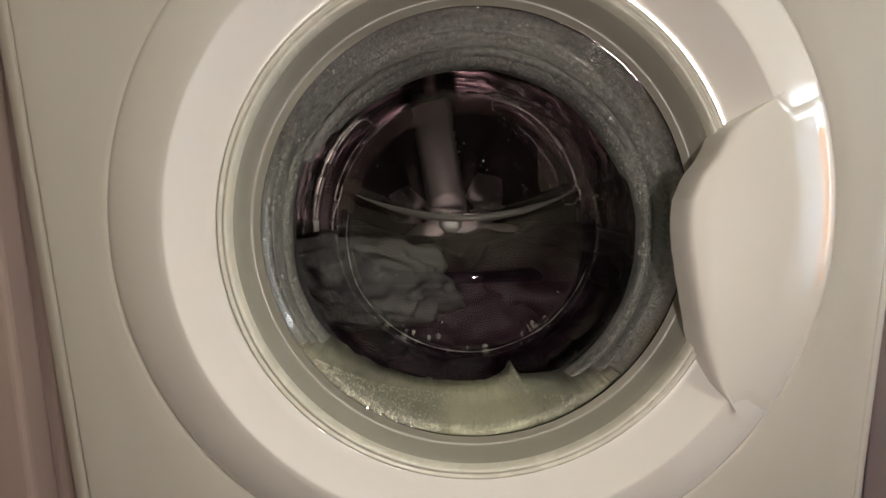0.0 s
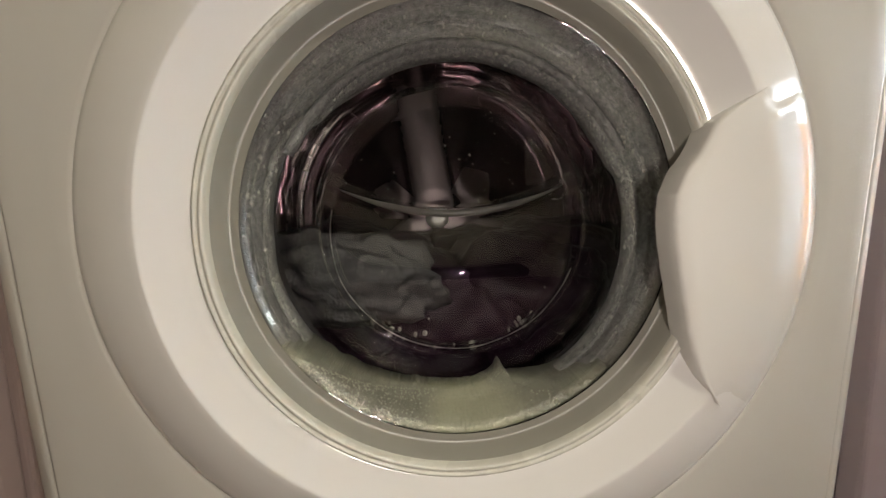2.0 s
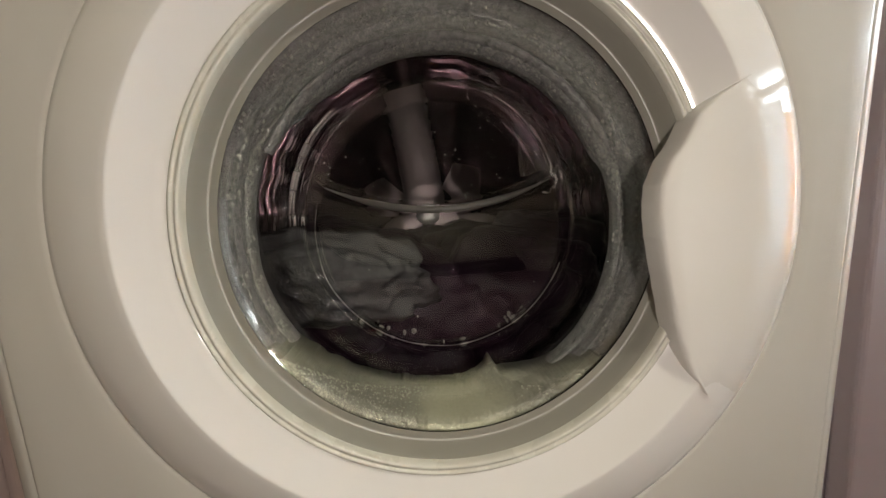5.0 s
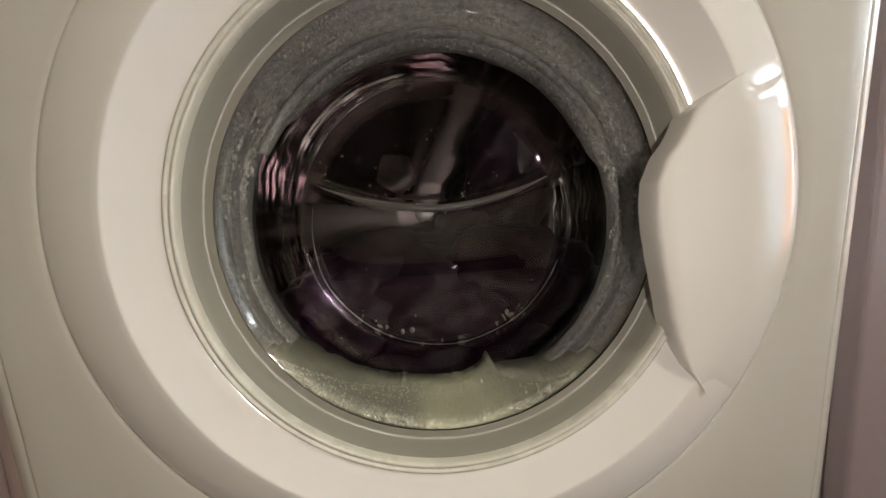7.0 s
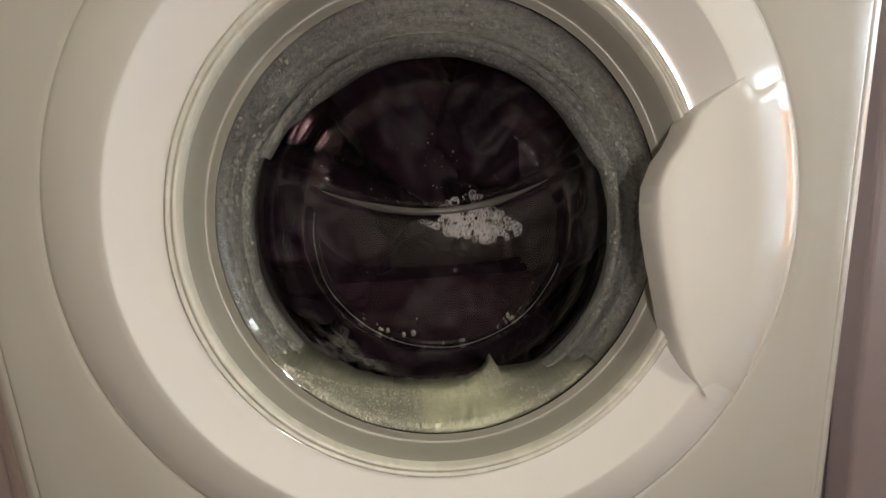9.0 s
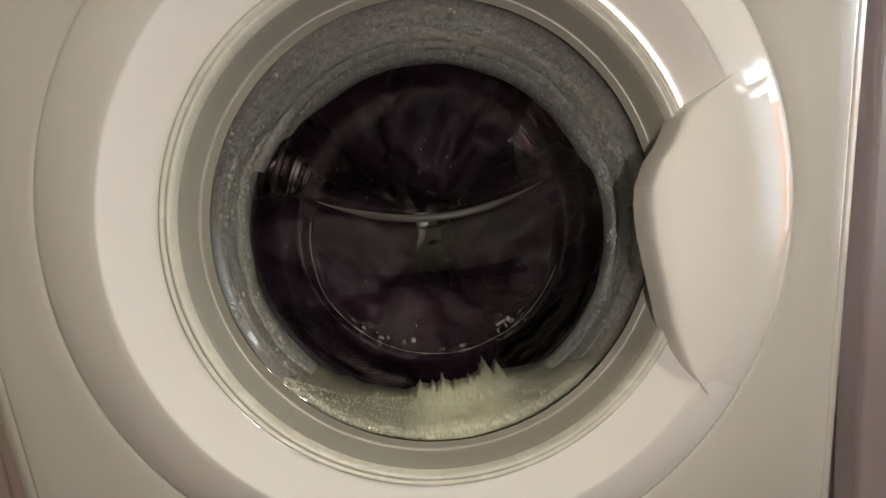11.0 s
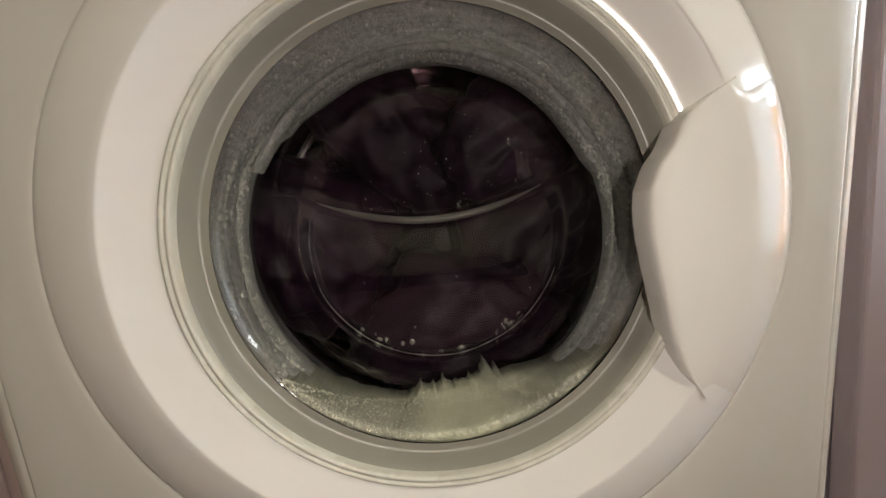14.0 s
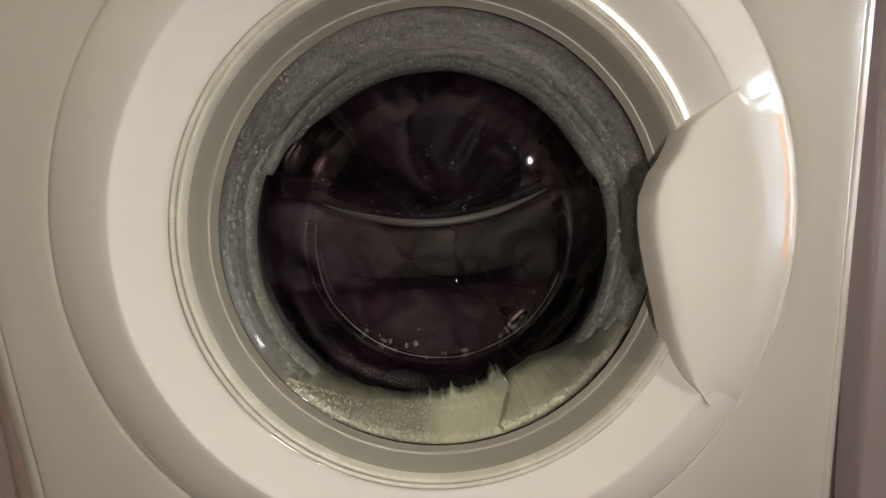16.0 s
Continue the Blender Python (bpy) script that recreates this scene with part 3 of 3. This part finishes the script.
for lobe in range(3):
    mid = 38.5 + 120 * lobe
    bm = bmesh.new()
    path = [(0.2262, mid + d) for d in np.linspace(-27, 27, 44)]
    tip = [(0.2112 + 0.015 * math.cos(t), 27 + math.degrees(0.0155 * math.sin(t) / 0.21)) for t in np.linspace(0.15, 2.6, 14)]
    path = [(r, mid - d) for r, d in tip[::-1]] + path + [(r, mid + d) for r, d in tip]
    prev = None
    for r, a in path:
        c, s = math.cos(radians(a)), math.sin(radians(a))
        w = 0.0028
        ring = [bm.verts.new(((r + w * math.cos(t)) * c, DY - 0.045 - w * 0.9 * math.sin(t), (r + w * math.cos(t)) * s)) for t in np.linspace(0, 2 * math.pi, 9)[:-1]]
        if prev:
            for i in range(8):
                j = (i + 1) % 8
                bm.faces.new((prev[i], prev[j], ring[j], ring[i]))
        prev = ring
    part("lobe_rim", bm, M_LOBE_RIM, drum, "raised steel rim of a pressed lobe")
    for r, count in ((0.2150, 14), (0.2030, 12)):
        for k in range(count):
            a = radians(mid - 25 + 50 * (k + (0.25 if r < 0.19 else 0)) / (count - 1))
            x, z = r * math.cos(a), r * math.sin(a)
            ob = new("hole", hole_mesh)
            ob.parent = drum
            ob.location = (x, back_y(x, z) - 0.0005, z)
# lifting paddles and pressed waves on the shell
for k in range(3):
    a = radians(98 + 120 * k)
    bm = bmesh.new()
    prev = None
    for y in np.linspace(0.15, 0.395, 16):
        e = min(1, (y - 0.14) / 0.05, (0.405 - y) / 0.05)
        ring = []
        for t in np.linspace(-1, 1, 11):
            w, h = 0.035 * t, 0.030 * e * (1 - t * t) ** 0.7
            r = 0.2365 - h
            ring.append(bm.verts.new((r * math.cos(a) - w * math.sin(a), y, r * math.sin(a) + w * math.cos(a))))
        if prev:
            for i in range(10):
                bm.faces.new((prev[i], prev[i + 1], ring[i + 1], ring[i]))
        prev = ring
    part("paddle", bm, M_STEEL_SHADED, drum, "rounded lifting paddle")

# ---- laundry ----


def garment(name, size, seed, mat, label, folds=1.0):
    """A crumpled wet garment: a lump of cloth with deep rounded folds."""
    bm = bmesh.new()
    bmesh.ops.create_icosphere(bm, subdivisions=5, radius=1.0)
    o = Vector((seed * 7.31, seed * 3.17, seed * 1.93))
    for v in bm.verts:
        p = v.co.copy()
        big = noise.fractal(p * 1.3 + o, 1.0, 2.0, 3)
        ridge = 1 - abs(noise.noise(p * 2.6 + o * 1.7)) * 2
        fine = 1 - abs(noise.noise(p * 6.0 + o)) * 2
        d = 1 + 0.28 * big + folds * (0.10 * ridge + 0.035 * fine)
        v.co = Vector((p.x * size[0], p.y * size[1], p.z * size[2])) * d
    ob = finish(name, bm, mat)
    return tagged(ob, label, "garment", "laundry in the drum")


LAUNDRY = [
    # name, size, seed, material, radius, angle, depth
    ("garment", (0.115, 0.075, 0.075), 1, M_CLOTH, 0.135, 232, 0.215),
    ("garment", (0.120, 0.080, 0.075), 2, M_CLOTH, 0.120, 272, 0.205),
    ("garment", (0.110, 0.075, 0.075), 3, M_CLOTH_B, 0.135, 312, 0.215),
    ("garment", (0.100, 0.080, 0.065), 4, M_CLOTH_B, 0.160, 205, 0.300),
    ("garment", (0.100, 0.080, 0.065), 5, M_CLOTH, 0.160, 335, 0.290),
    ("garment", (0.110, 0.080, 0.070), 6, M_CLOTH_B, 0.100, 255, 0.330),
    ("garment", (0.110, 0.080, 0.070), 7, M_CLOTH, 0.100, 290, 0.330),
]
garments = []
for name, size, seed, mat, r, a, y in LAUNDRY:
    what = "crumpled wet dark plum garment in the drum" if mat is M_CLOTH else "crumpled wet black garment in the drum"
    garments.append((garment(name, size, seed, mat, what), r, a, y))
grey_cloth = garment("grey_cloth", (0.082, 0.022, 0.042), 11, M_GREY, "crumpled wet grey cloth pressed against the door glass", 1.6)

# ---- suds ----
TOP_EDGE = [(-152, 0.1655), (-148, 0.1570), (-140, 0.1495), (-133, 0.1460), (-124, 0.1430), (-112, 0.1388), (-100, 0.1358), (-93, 0.1360), (-86, 0.1350), (-81, 0.1326), (-77, 0.1305), (-74.6, 0.1278), (-73.6, 0.1286),
            (-73.0, 0.1335), (-72.0, 0.1385), (-69, 0.1425), (-66, 0.1445), (-60, 0.1490), (-54, 0.1525), (-46, 0.1570), (-42, 0.1655)]


def bowl_depth(r):
    return linear(r, [(0.118, 0.097)] + BOWL[:3:-1] + [(0.157, 0.0215)])


def suds_bank(name, a0, a1, seed, mat, label, lump=None, rough=1.0, fade=(8, 8), edge=None):
    """A bank of suds pressed between the glass and the gasket, with a ragged upper edge."""
    bm = bmesh.new()
    na, nr = int((a1 - a0) * (9 if rough > 1 else 6)), 50
    cols = []
    for k in range(na + 1):
        a = a0 + (a1 - a0) * k / na
        c, s = math.cos(radians(a)), math.sin(radians(a))
        rin = linear(a, edge or TOP_EDGE)
        rin += rough * (0.0020 * noise.noise(Vector((a * 0.22, seed, 0))) + 0.0009 * noise.noise(Vector((a * 0.9, seed, 2))) + 0.0006 * noise.noise(Vector((a * 2.6, seed, 5))))
        endfall = min(1, (a - a0) / fade[0], (a1 - a) / fade[1])
        endfall = max(0.02, endfall * endfall * (3 - 2 * endfall))
        rin = 0.1655 - (0.1655 - rin) * endfall
        col = []
        for i in range(nr + 1):
            f = i / nr
            r = rin + (0.1655 - rin) * f
            x, z = r * c, r * s
            front = bowl_depth(r) + 0.0075
            bulge = 0.0016 * noise.noise(Vector((x * 60, z * 60, seed))) + 0.0011 * noise.noise(Vector((x * 170, z * 170, seed + 4))) + 0.0008 * noise.noise(Vector((x * 420, z * 420, seed + 8)))
            bulge *= 1 - 0.8 * max(0, (f - 0.5) / 0.5)
            if lump:
                bulge -= lump[2] * math.exp(-((x - lump[0]) / 0.022) ** 2 - ((z - lump[1]) / 0.024) ** 2)
            round_top = 0.0008 * (1 - min(1, f / 0.10)) ** 2
            col.append((x, max(front + bulge, bowl_depth(r) + 0.0052) + round_top + 0.012 * (1 - endfall) ** 2, z))
        cols.append(([bm.verts.new((x, y, z + Z0)) for x, y, z in col], [bm.verts.new((x, max(y + 0.012, 0.075), z + Z0)) for x, y, z in col]))
    for (pf, pb), (qf, qb) in zip(cols, cols[1:]):
        for i in range(nr):
            bm.faces.new((pf[i], pf[i + 1], qf[i + 1], qf[i]))
            bm.faces.new((pb[i], qb[i], qb[i + 1], pb[i + 1]))
        bm.faces.new((pf[0], qf[0], qb[0], pb[0]))
        bm.faces.new((pf[-1], pb[-1], qb[-1], qf[-1]))
    for pf, pb in (cols[0], cols[-1]):
        for i in range(nr):
            bm.faces.new((pf[i], pb[i], pb[i + 1], pf[i + 1]))
    return tagged(finish(name, bm, mat), label, "foam", "suds at the bottom of the door", "stuff")


def droplets(name, count, seed, place, mat, label, category="drops", lo=0.0006, hi=0.0017):
    """Many small beads at the places that place(rng) gives, as one object."""
    rng = random.Random(seed)
    base = bmesh.new()
    bmesh.ops.create_icosphere(base, subdivisions=2, radius=1.0)
    base.verts.ensure_lookup_table()
    bv = [v.co.copy() for v in base.verts]
    bf = [[v.index for v in f.verts] for f in base.faces]
    base.free()
    verts, faces = [], []
    for _ in range(count):
        p = place(rng)
        if p is None:
            continue
        r = lo + (hi - lo) * rng.random() ** 2.5
        e = 1 + 0.6 * rng.random()
        o = len(verts)
        verts += [(p[0] + v.x * r, p[1] + v.y * r * 0.6, p[2] + v.z * r * e) for v in bv]
        faces += [[o + i for i in f] for f in bf]
    me = bpy.data.meshes.new(name)
    me.from_pydata(verts, [], faces)
    me.materials.append(mat)
    for p in me.polygons:
        p.use_smooth = True
    return tagged(new(name, me), label, category, kind="stuff")


RIGHT_EDGE = [(-104, 0.150), (-92, 0.141), (-80, 0.137), (-72, 0.1375), (-66, 0.1430), (-60, 0.1490), (-54, 0.1525), (-46, 0.1570), (-42, 0.1655)]
foam = suds_bank("soap_suds", -158, -40, 3.0, M_SUDS, "pale greenish bubbly suds with a pointed creamy crest behind the glass", lump=(0.004, -0.142, 0.002), fade=(7, 8))
foam_right = suds_bank("soap_suds", -104, -38, 7.0, M_SUDS, "thin greyish suds film beside the gasket", rough=0.5, fade=(22, 8), edge=RIGHT_EDGE)
SPLASH = [(-112, 0.1435), (-109.5, 0.1355), (-108.2, 0.1306), (-107.2, 0.1302), (-106.4, 0.1355), (-103.5, 0.1377), (-102.2, 0.1319), (-101.0, 0.1363), (-99, 0.1345), (-97.5, 0.1313), (-96.5, 0.1340), (-94.6, 0.1336),
          (-93.6, 0.1299), (-92.8, 0.1332), (-90, 0.1340), (-88.8, 0.1317), (-87.8, 0.1338), (-84.5, 0.1329), (-83.4, 0.1299), (-82, 0.1325), (-79.5, 0.1313), (-77.6, 0.1284), (-76.0, 0.1267), (-75.2, 0.1291),
          (-74.4, 0.1343), (-72, 0.1399), (-69, 0.1455), (-64, 0.1500), (-57, 0.1540), (-50, 0.1600)]
foam_splash = suds_bank("soap_suds", -112, -50, 9.0, M_SUDS_RICH, "ragged splash of cream suds thrown against the glass", rough=1.4, edge=SPLASH, fade=(9, 4))


def bubble_lace(name, outline, count, seed, mat, label, rmin=0.0012, rmax=0.0042, torn=False):
    """A lacy raft of soap bubbles: small rings and films, densest in the middle, flat against the glass."""
    rng = random.Random(seed)
    verts, faces = [], []
    xs, zs = [p[0] for p in outline], [p[1] for p in outline]

    def inside(x, z):
        hit = False
        for (xa, za), (xb, zb) in zip(outline, outline[1:] + outline[:1]):
            if (za > z) != (zb > z) and x < (xb - xa) * (z - za) / (zb - za) + xa:
                hit = not hit
        return hit

    made = 0
    while made < count:
        x, z = rng.uniform(min(xs), max(xs)), rng.uniform(min(zs), max(zs))
        if not inside(x, z) or (torn and noise.noise(Vector((x * 38 + seed * 3, z * 60, seed))) < 0.08):
            continue
        made += 1
        r = rmin + (rmax - rmin) * rng.random() ** 2
        tube = 0.00022 + 0.09 * r
        o = len(verts)
        for i in range(14):
            a = 2 * math.pi * i / 14
            for j in range(5):
                b = 2 * math.pi * j / 5
                q = r + tube * math.cos(b)
                verts.append((x + q * math.cos(a), tube * math.sin(b) + 0.0008 * rng.random(), z + q * math.sin(a)))
        for i in range(14):
            for j in range(5):
                faces.append([o + i * 5 + j, o + i * 5 + (j + 1) % 5, o + ((i + 1) % 14) * 5 + (j + 1) % 5, o + ((i + 1) % 14) * 5 + j])
    me = bpy.data.meshes.new(name)
    me.from_pydata(verts, [], faces)
    me.materials.append(mat)
    for p in me.polygons:
        p.use_smooth = True
    return tagged(new(name, me), label, "foam", "suds on the glass", "stuff")


raft = bubble_lace("suds_raft", [(-0.052, 0.004), (-0.034, 0.000), (-0.030, 0.020), (-0.018, 0.028), (-0.014, 0.010), (-0.006, 0.014), (-0.004, 0.032), (0.004, 0.030), (0.014, 0.018), (0.034, 0.010), (0.048, -0.004), (0.030, -0.012), (0.006, -0.014), (-0.020, -0.008)],
                   240, 21, M_SUDS_LACE, "lacy raft of lilac-grey soap bubbles on the glass")
ARCH = [(-0.056 + 0.0, -0.022), (-0.046, 0.000), (-0.024, 0.020), (0.004, 0.028), (0.030, 0.024), (0.046, 0.006), (0.050, -0.016), (0.040, -0.016), (0.034, 0.004), (0.022, 0.015), (0.002, 0.018), (-0.020, 0.010), (-0.034, -0.006), (-0.044, -0.026)]
arch = bubble_lace("suds_raft", ARCH, 260, 22, M_SUDS_LACE, "curved string of lilac-grey soap bubbles on the glass", 0.0007, 0.0026)
SWIRL = [(0.062 * math.cos(a), 0.034 * math.sin(a) + 0.012 * math.cos(2 * a)) for a in np.linspace(0, 2 * math.pi, 24)[:-1]]
swirls = [bubble_lace("suds_raft", SWIRL, 900, 23 + i, M_SUDS_CLOUD, "loose cloud of lilac-grey suds carried by the laundry", 0.0003, 0.0012, torn=True) for i in range(2)]


def on_gasket(rng):
    a = rng.uniform(8, 172) if rng.random() < 0.8 else rng.uniform(172, 220) if rng.random() < 0.6 else rng.uniform(-40, 8)
    f = rng.random() ** 0.6
    r, y = gasket_shape(a % 360, 0, f, linear(f, FOLD[:14]))
    return (r * math.cos(radians(a)), y - 0.0004, Z0 + r * math.sin(radians(a)))


def on_suds(rng):
    a = rng.uniform(-143, -62) if rng.random() < 0.4 else rng.uniform(-143, -99)
    rin = linear(a, TOP_EDGE)
    r = rin + 0.0005 + (0.158 - rin) * rng.random() ** 1.5
    if r > 0.1625:
        return None
    return (r * math.cos(radians(a)), bowl_depth(r) + 0.0072, Z0 + r * math.sin(radians(a)))


def on_bowl(rng):
    a = rng.uniform(0, 360) if rng.random() < 0.4 else rng.uniform(20, 160)
    r = rng.uniform(0.03, 0.117)
    x, z = r * math.cos(radians(a)), r * math.sin(radians(a))
    return (x, sill(x, z) + 0.0050, Z0 + z)


droplets("water_drops", 750, 5, on_gasket, M_BEAD, "beads of water on the wet rubber gasket")
droplets("water_drops", 5200, 15, on_gasket, M_BEAD, "pale soapy droplets on the wet rubber gasket", "drops", 0.0002, 0.0008)
def on_lower_glass(rng):
    a = rng.gauss(-60, 16) if rng.random() < 0.6 else rng.gauss(-118, 14)
    r = rng.uniform(0.100, 0.122)
    x, z = r * math.cos(radians(a)), r * math.sin(radians(a))
    return (x, (sill(x, z) if r < 0.112 else 0.096) + 0.0055, Z0 + z)


droplets("suds_spots", 40, 8, on_lower_glass, M_SUDS_THIN, "small grey suds spots on the lower door glass", "foam", 0.0007, 0.0034)
droplets("soap_bubbles", 1500, 6, on_suds, M_BUBBLE, "tiny glinting soap bubbles on the suds", "bubbles", 0.0002, 0.0008)
droplets("water_drops", 90, 7, on_bowl, M_BEAD, "fine water drops on the door glass", "drops", 0.0003, 0.0008)


def motions():
    """Keys all that moves: the drum and its laundry."""
    turn = [(0.0, 0), (6.2, 0), (6.4, 6), (6.5, 14), (6.6, 24), (6.7, 36), (6.8, 54), (6.9, 70), (7.0, 86), (7.1, 98), (7.2, 109), (7.3, 123), (7.4, 141), (7.5, 160), (7.6, 179),
            (7.7, 203), (7.8, 221), (7.9, 241), (8.0, 270), (8.1, 303), (8.2, 330), (8.3, 357), (8.4, 382)]
    t = 8.4
    while t < 15.99:
        t = round(t + 0.2, 2)
        turn.append((t, 382 + (t - 8.4) * 270))

    def rot(s):
        return linear(s, turn)

    walk(drum, [(s, pose(0, 0, Z0, 0, -a, 0)) for s, a in turn])
    times = [0.0, 6.2] + [round(6.4 + 0.2 * k, 2) for k in range(49)]
    settle = [205, 270, 335, 415, 485, 250, 450]  # where each garment tumbles once the drum is full of foam
    for i, (ob, r, a, y) in enumerate(garments):
        rows = []
        for s in times:
            g = min(1, max(0, (s - 6.9) / 1.6))
            late = min(1, max(0, (s - 7.9) / 0.9))
            late = late * late * (3 - 2 * late)
            early = a + (rot(s) * 0.7 if i in (3, 4, 6) else 26 * g * math.sin(2.3 * (s - 6.3) + i))
            ang = early + (settle[i] + 24 * math.sin(2.6 * s + 1.7 * i) - early) * late
            clear = math.exp(-((s - 11.1) / 0.5) ** 4) + 0.8 * math.exp(-((s - 12.5) / 0.2) ** 2)
            hold = 0.045 + 0.105 * clear if i > 4 else 0.125
            rr = r + (hold - r) * g + 0.012 * g * math.sin(s * 5.1 + i * 2.1)
            yy = y + ((0.29 if i > 4 else 0.185 + 0.02 * (i % 3)) - y) * g + 0.012 * g * math.sin(s * 4.3 + i)
            rows.append((s, pose(rr * math.cos(radians(ang)), yy, Z0 + rr * math.sin(radians(ang)), 0, -(ang - a), 0)))
        walk(ob, rows)
    rows = []
    for s in times:
        a = 206.5 + rot(s) * 0.8
        g = min(1, max(0, (s - 6.4) / 0.8))
        rr = 0.117 + 0.04 * g
        rows.append((s, pose(rr * math.cos(radians(a)), 0.128 + 0.13 * g, Z0 + rr * math.sin(radians(a)), 0, 8 - rot(s) * 0.8, 0)))
    walk(grey_cloth, rows)

    # suds: the crest gives way to a splash, and the right-hand film climbs at the end
    def swing(ob, keys):
        """Slides a bank round the door's axis: seconds, degrees, metres up, metres back."""
        local(ob)
        walk(ob, [(s, pose(0, y, Z0 + up, 0, -a, 0)) for s, a, up, y in keys])

    swing(foam, [(0.0, 0, 0, 0), (6.2, 0, 0, 0), (8.6, 0.8, -0.001, 0), (10.8, 3, -0.004, 0.001), (16.0, 3, -0.004, 0.001)])
    swing(foam_splash, [(0.0, 0, -0.024, 0.012), (8.6, 0, -0.024, 0.012), (10.8, 0, -0.001, 0.001), (12.5, 0, 0, 0.001), (14.5, 1.5, 0.001, 0.001), (16.0, 3, -0.004, 0.001)])
    swing(foam_right, [(0.0, 0, 0, 0.002), (7.0, 2, 0, 0.002), (8.0, 0, 0, 0.002), (11.0, 1, 0, 0.002), (13.0, 3, 0, 0.002), (14.3, 7, 0.001, 0.002), (15.0, 11, 0.002, 0.001), (16.0, 15, 0.002, 0.001)])
    low = Z0 - 0.205
    walk(raft, [(0.0, pose(0.06, 0.165, low)), (7.5, pose(0.06, 0.165, low)), (7.8, pose(0.075, 0.125, Z0 - 0.06, 0, 20, 0)), (8.0, pose(0.045, 0.115, Z0 + 0.025, 0, 8, 0)), (8.15, pose(0.036, 0.1125, Z0 + 0.016)),
                (8.7, pose(0.036, 0.1125, Z0 + 0.012)), (9.4, pose(0.03, 0.115, Z0 - 0.07, 0, 20, 0)), (10.2, pose(0.03, 0.165, low, 0, 30, 0)), (16.0, pose(0.03, 0.165, low, 0, 30, 0))])
    walk(arch, [(0.0, pose(0.02, 0.175, low)), (7.4, pose(0.02, 0.175, low)), (7.7, pose(0.03, 0.115, Z0 - 0.100, 0, -12, 0)), (8.0, pose(0.024, 0.104, Z0 - 0.092)), (8.2, pose(0.024, 0.104, Z0 - 0.105)),
                (8.6, pose(0.015, 0.115, Z0 - 0.14)), (9.2, pose(0.02, 0.175, low)), (16.0, pose(0.02, 0.175, low))])
    for i, ob in enumerate(swirls):
        rows = [(0.0, pose(-0.03 + 0.02 * i, 0.18, low)), (6.8, pose(-0.03 + 0.02 * i, 0.18, low))]
        for k in range(9):
            s = 7.3 + 0.1 * k
            a = -60 + 34 * i + 130 * (s - 7.3)
            rr = 0.075 + 0.02 * i
            rows.append((s, pose(rr * math.cos(radians(a)), 0.118 + 0.004 * i, Z0 + rr * math.sin(radians(a)), 0, 20 - a, 0)))
        rows.append((8.7, pose(-0.17, 0.15, Z0 - 0.06, 0, -160, 0)))
        rows.append((9.3, pose(-0.05, 0.18, low, 0, -220, 0)))
        rows.append((16.0, pose(-0.05, 0.18, low, 0, -220, 0)))
        walk(ob, rows)


motions()
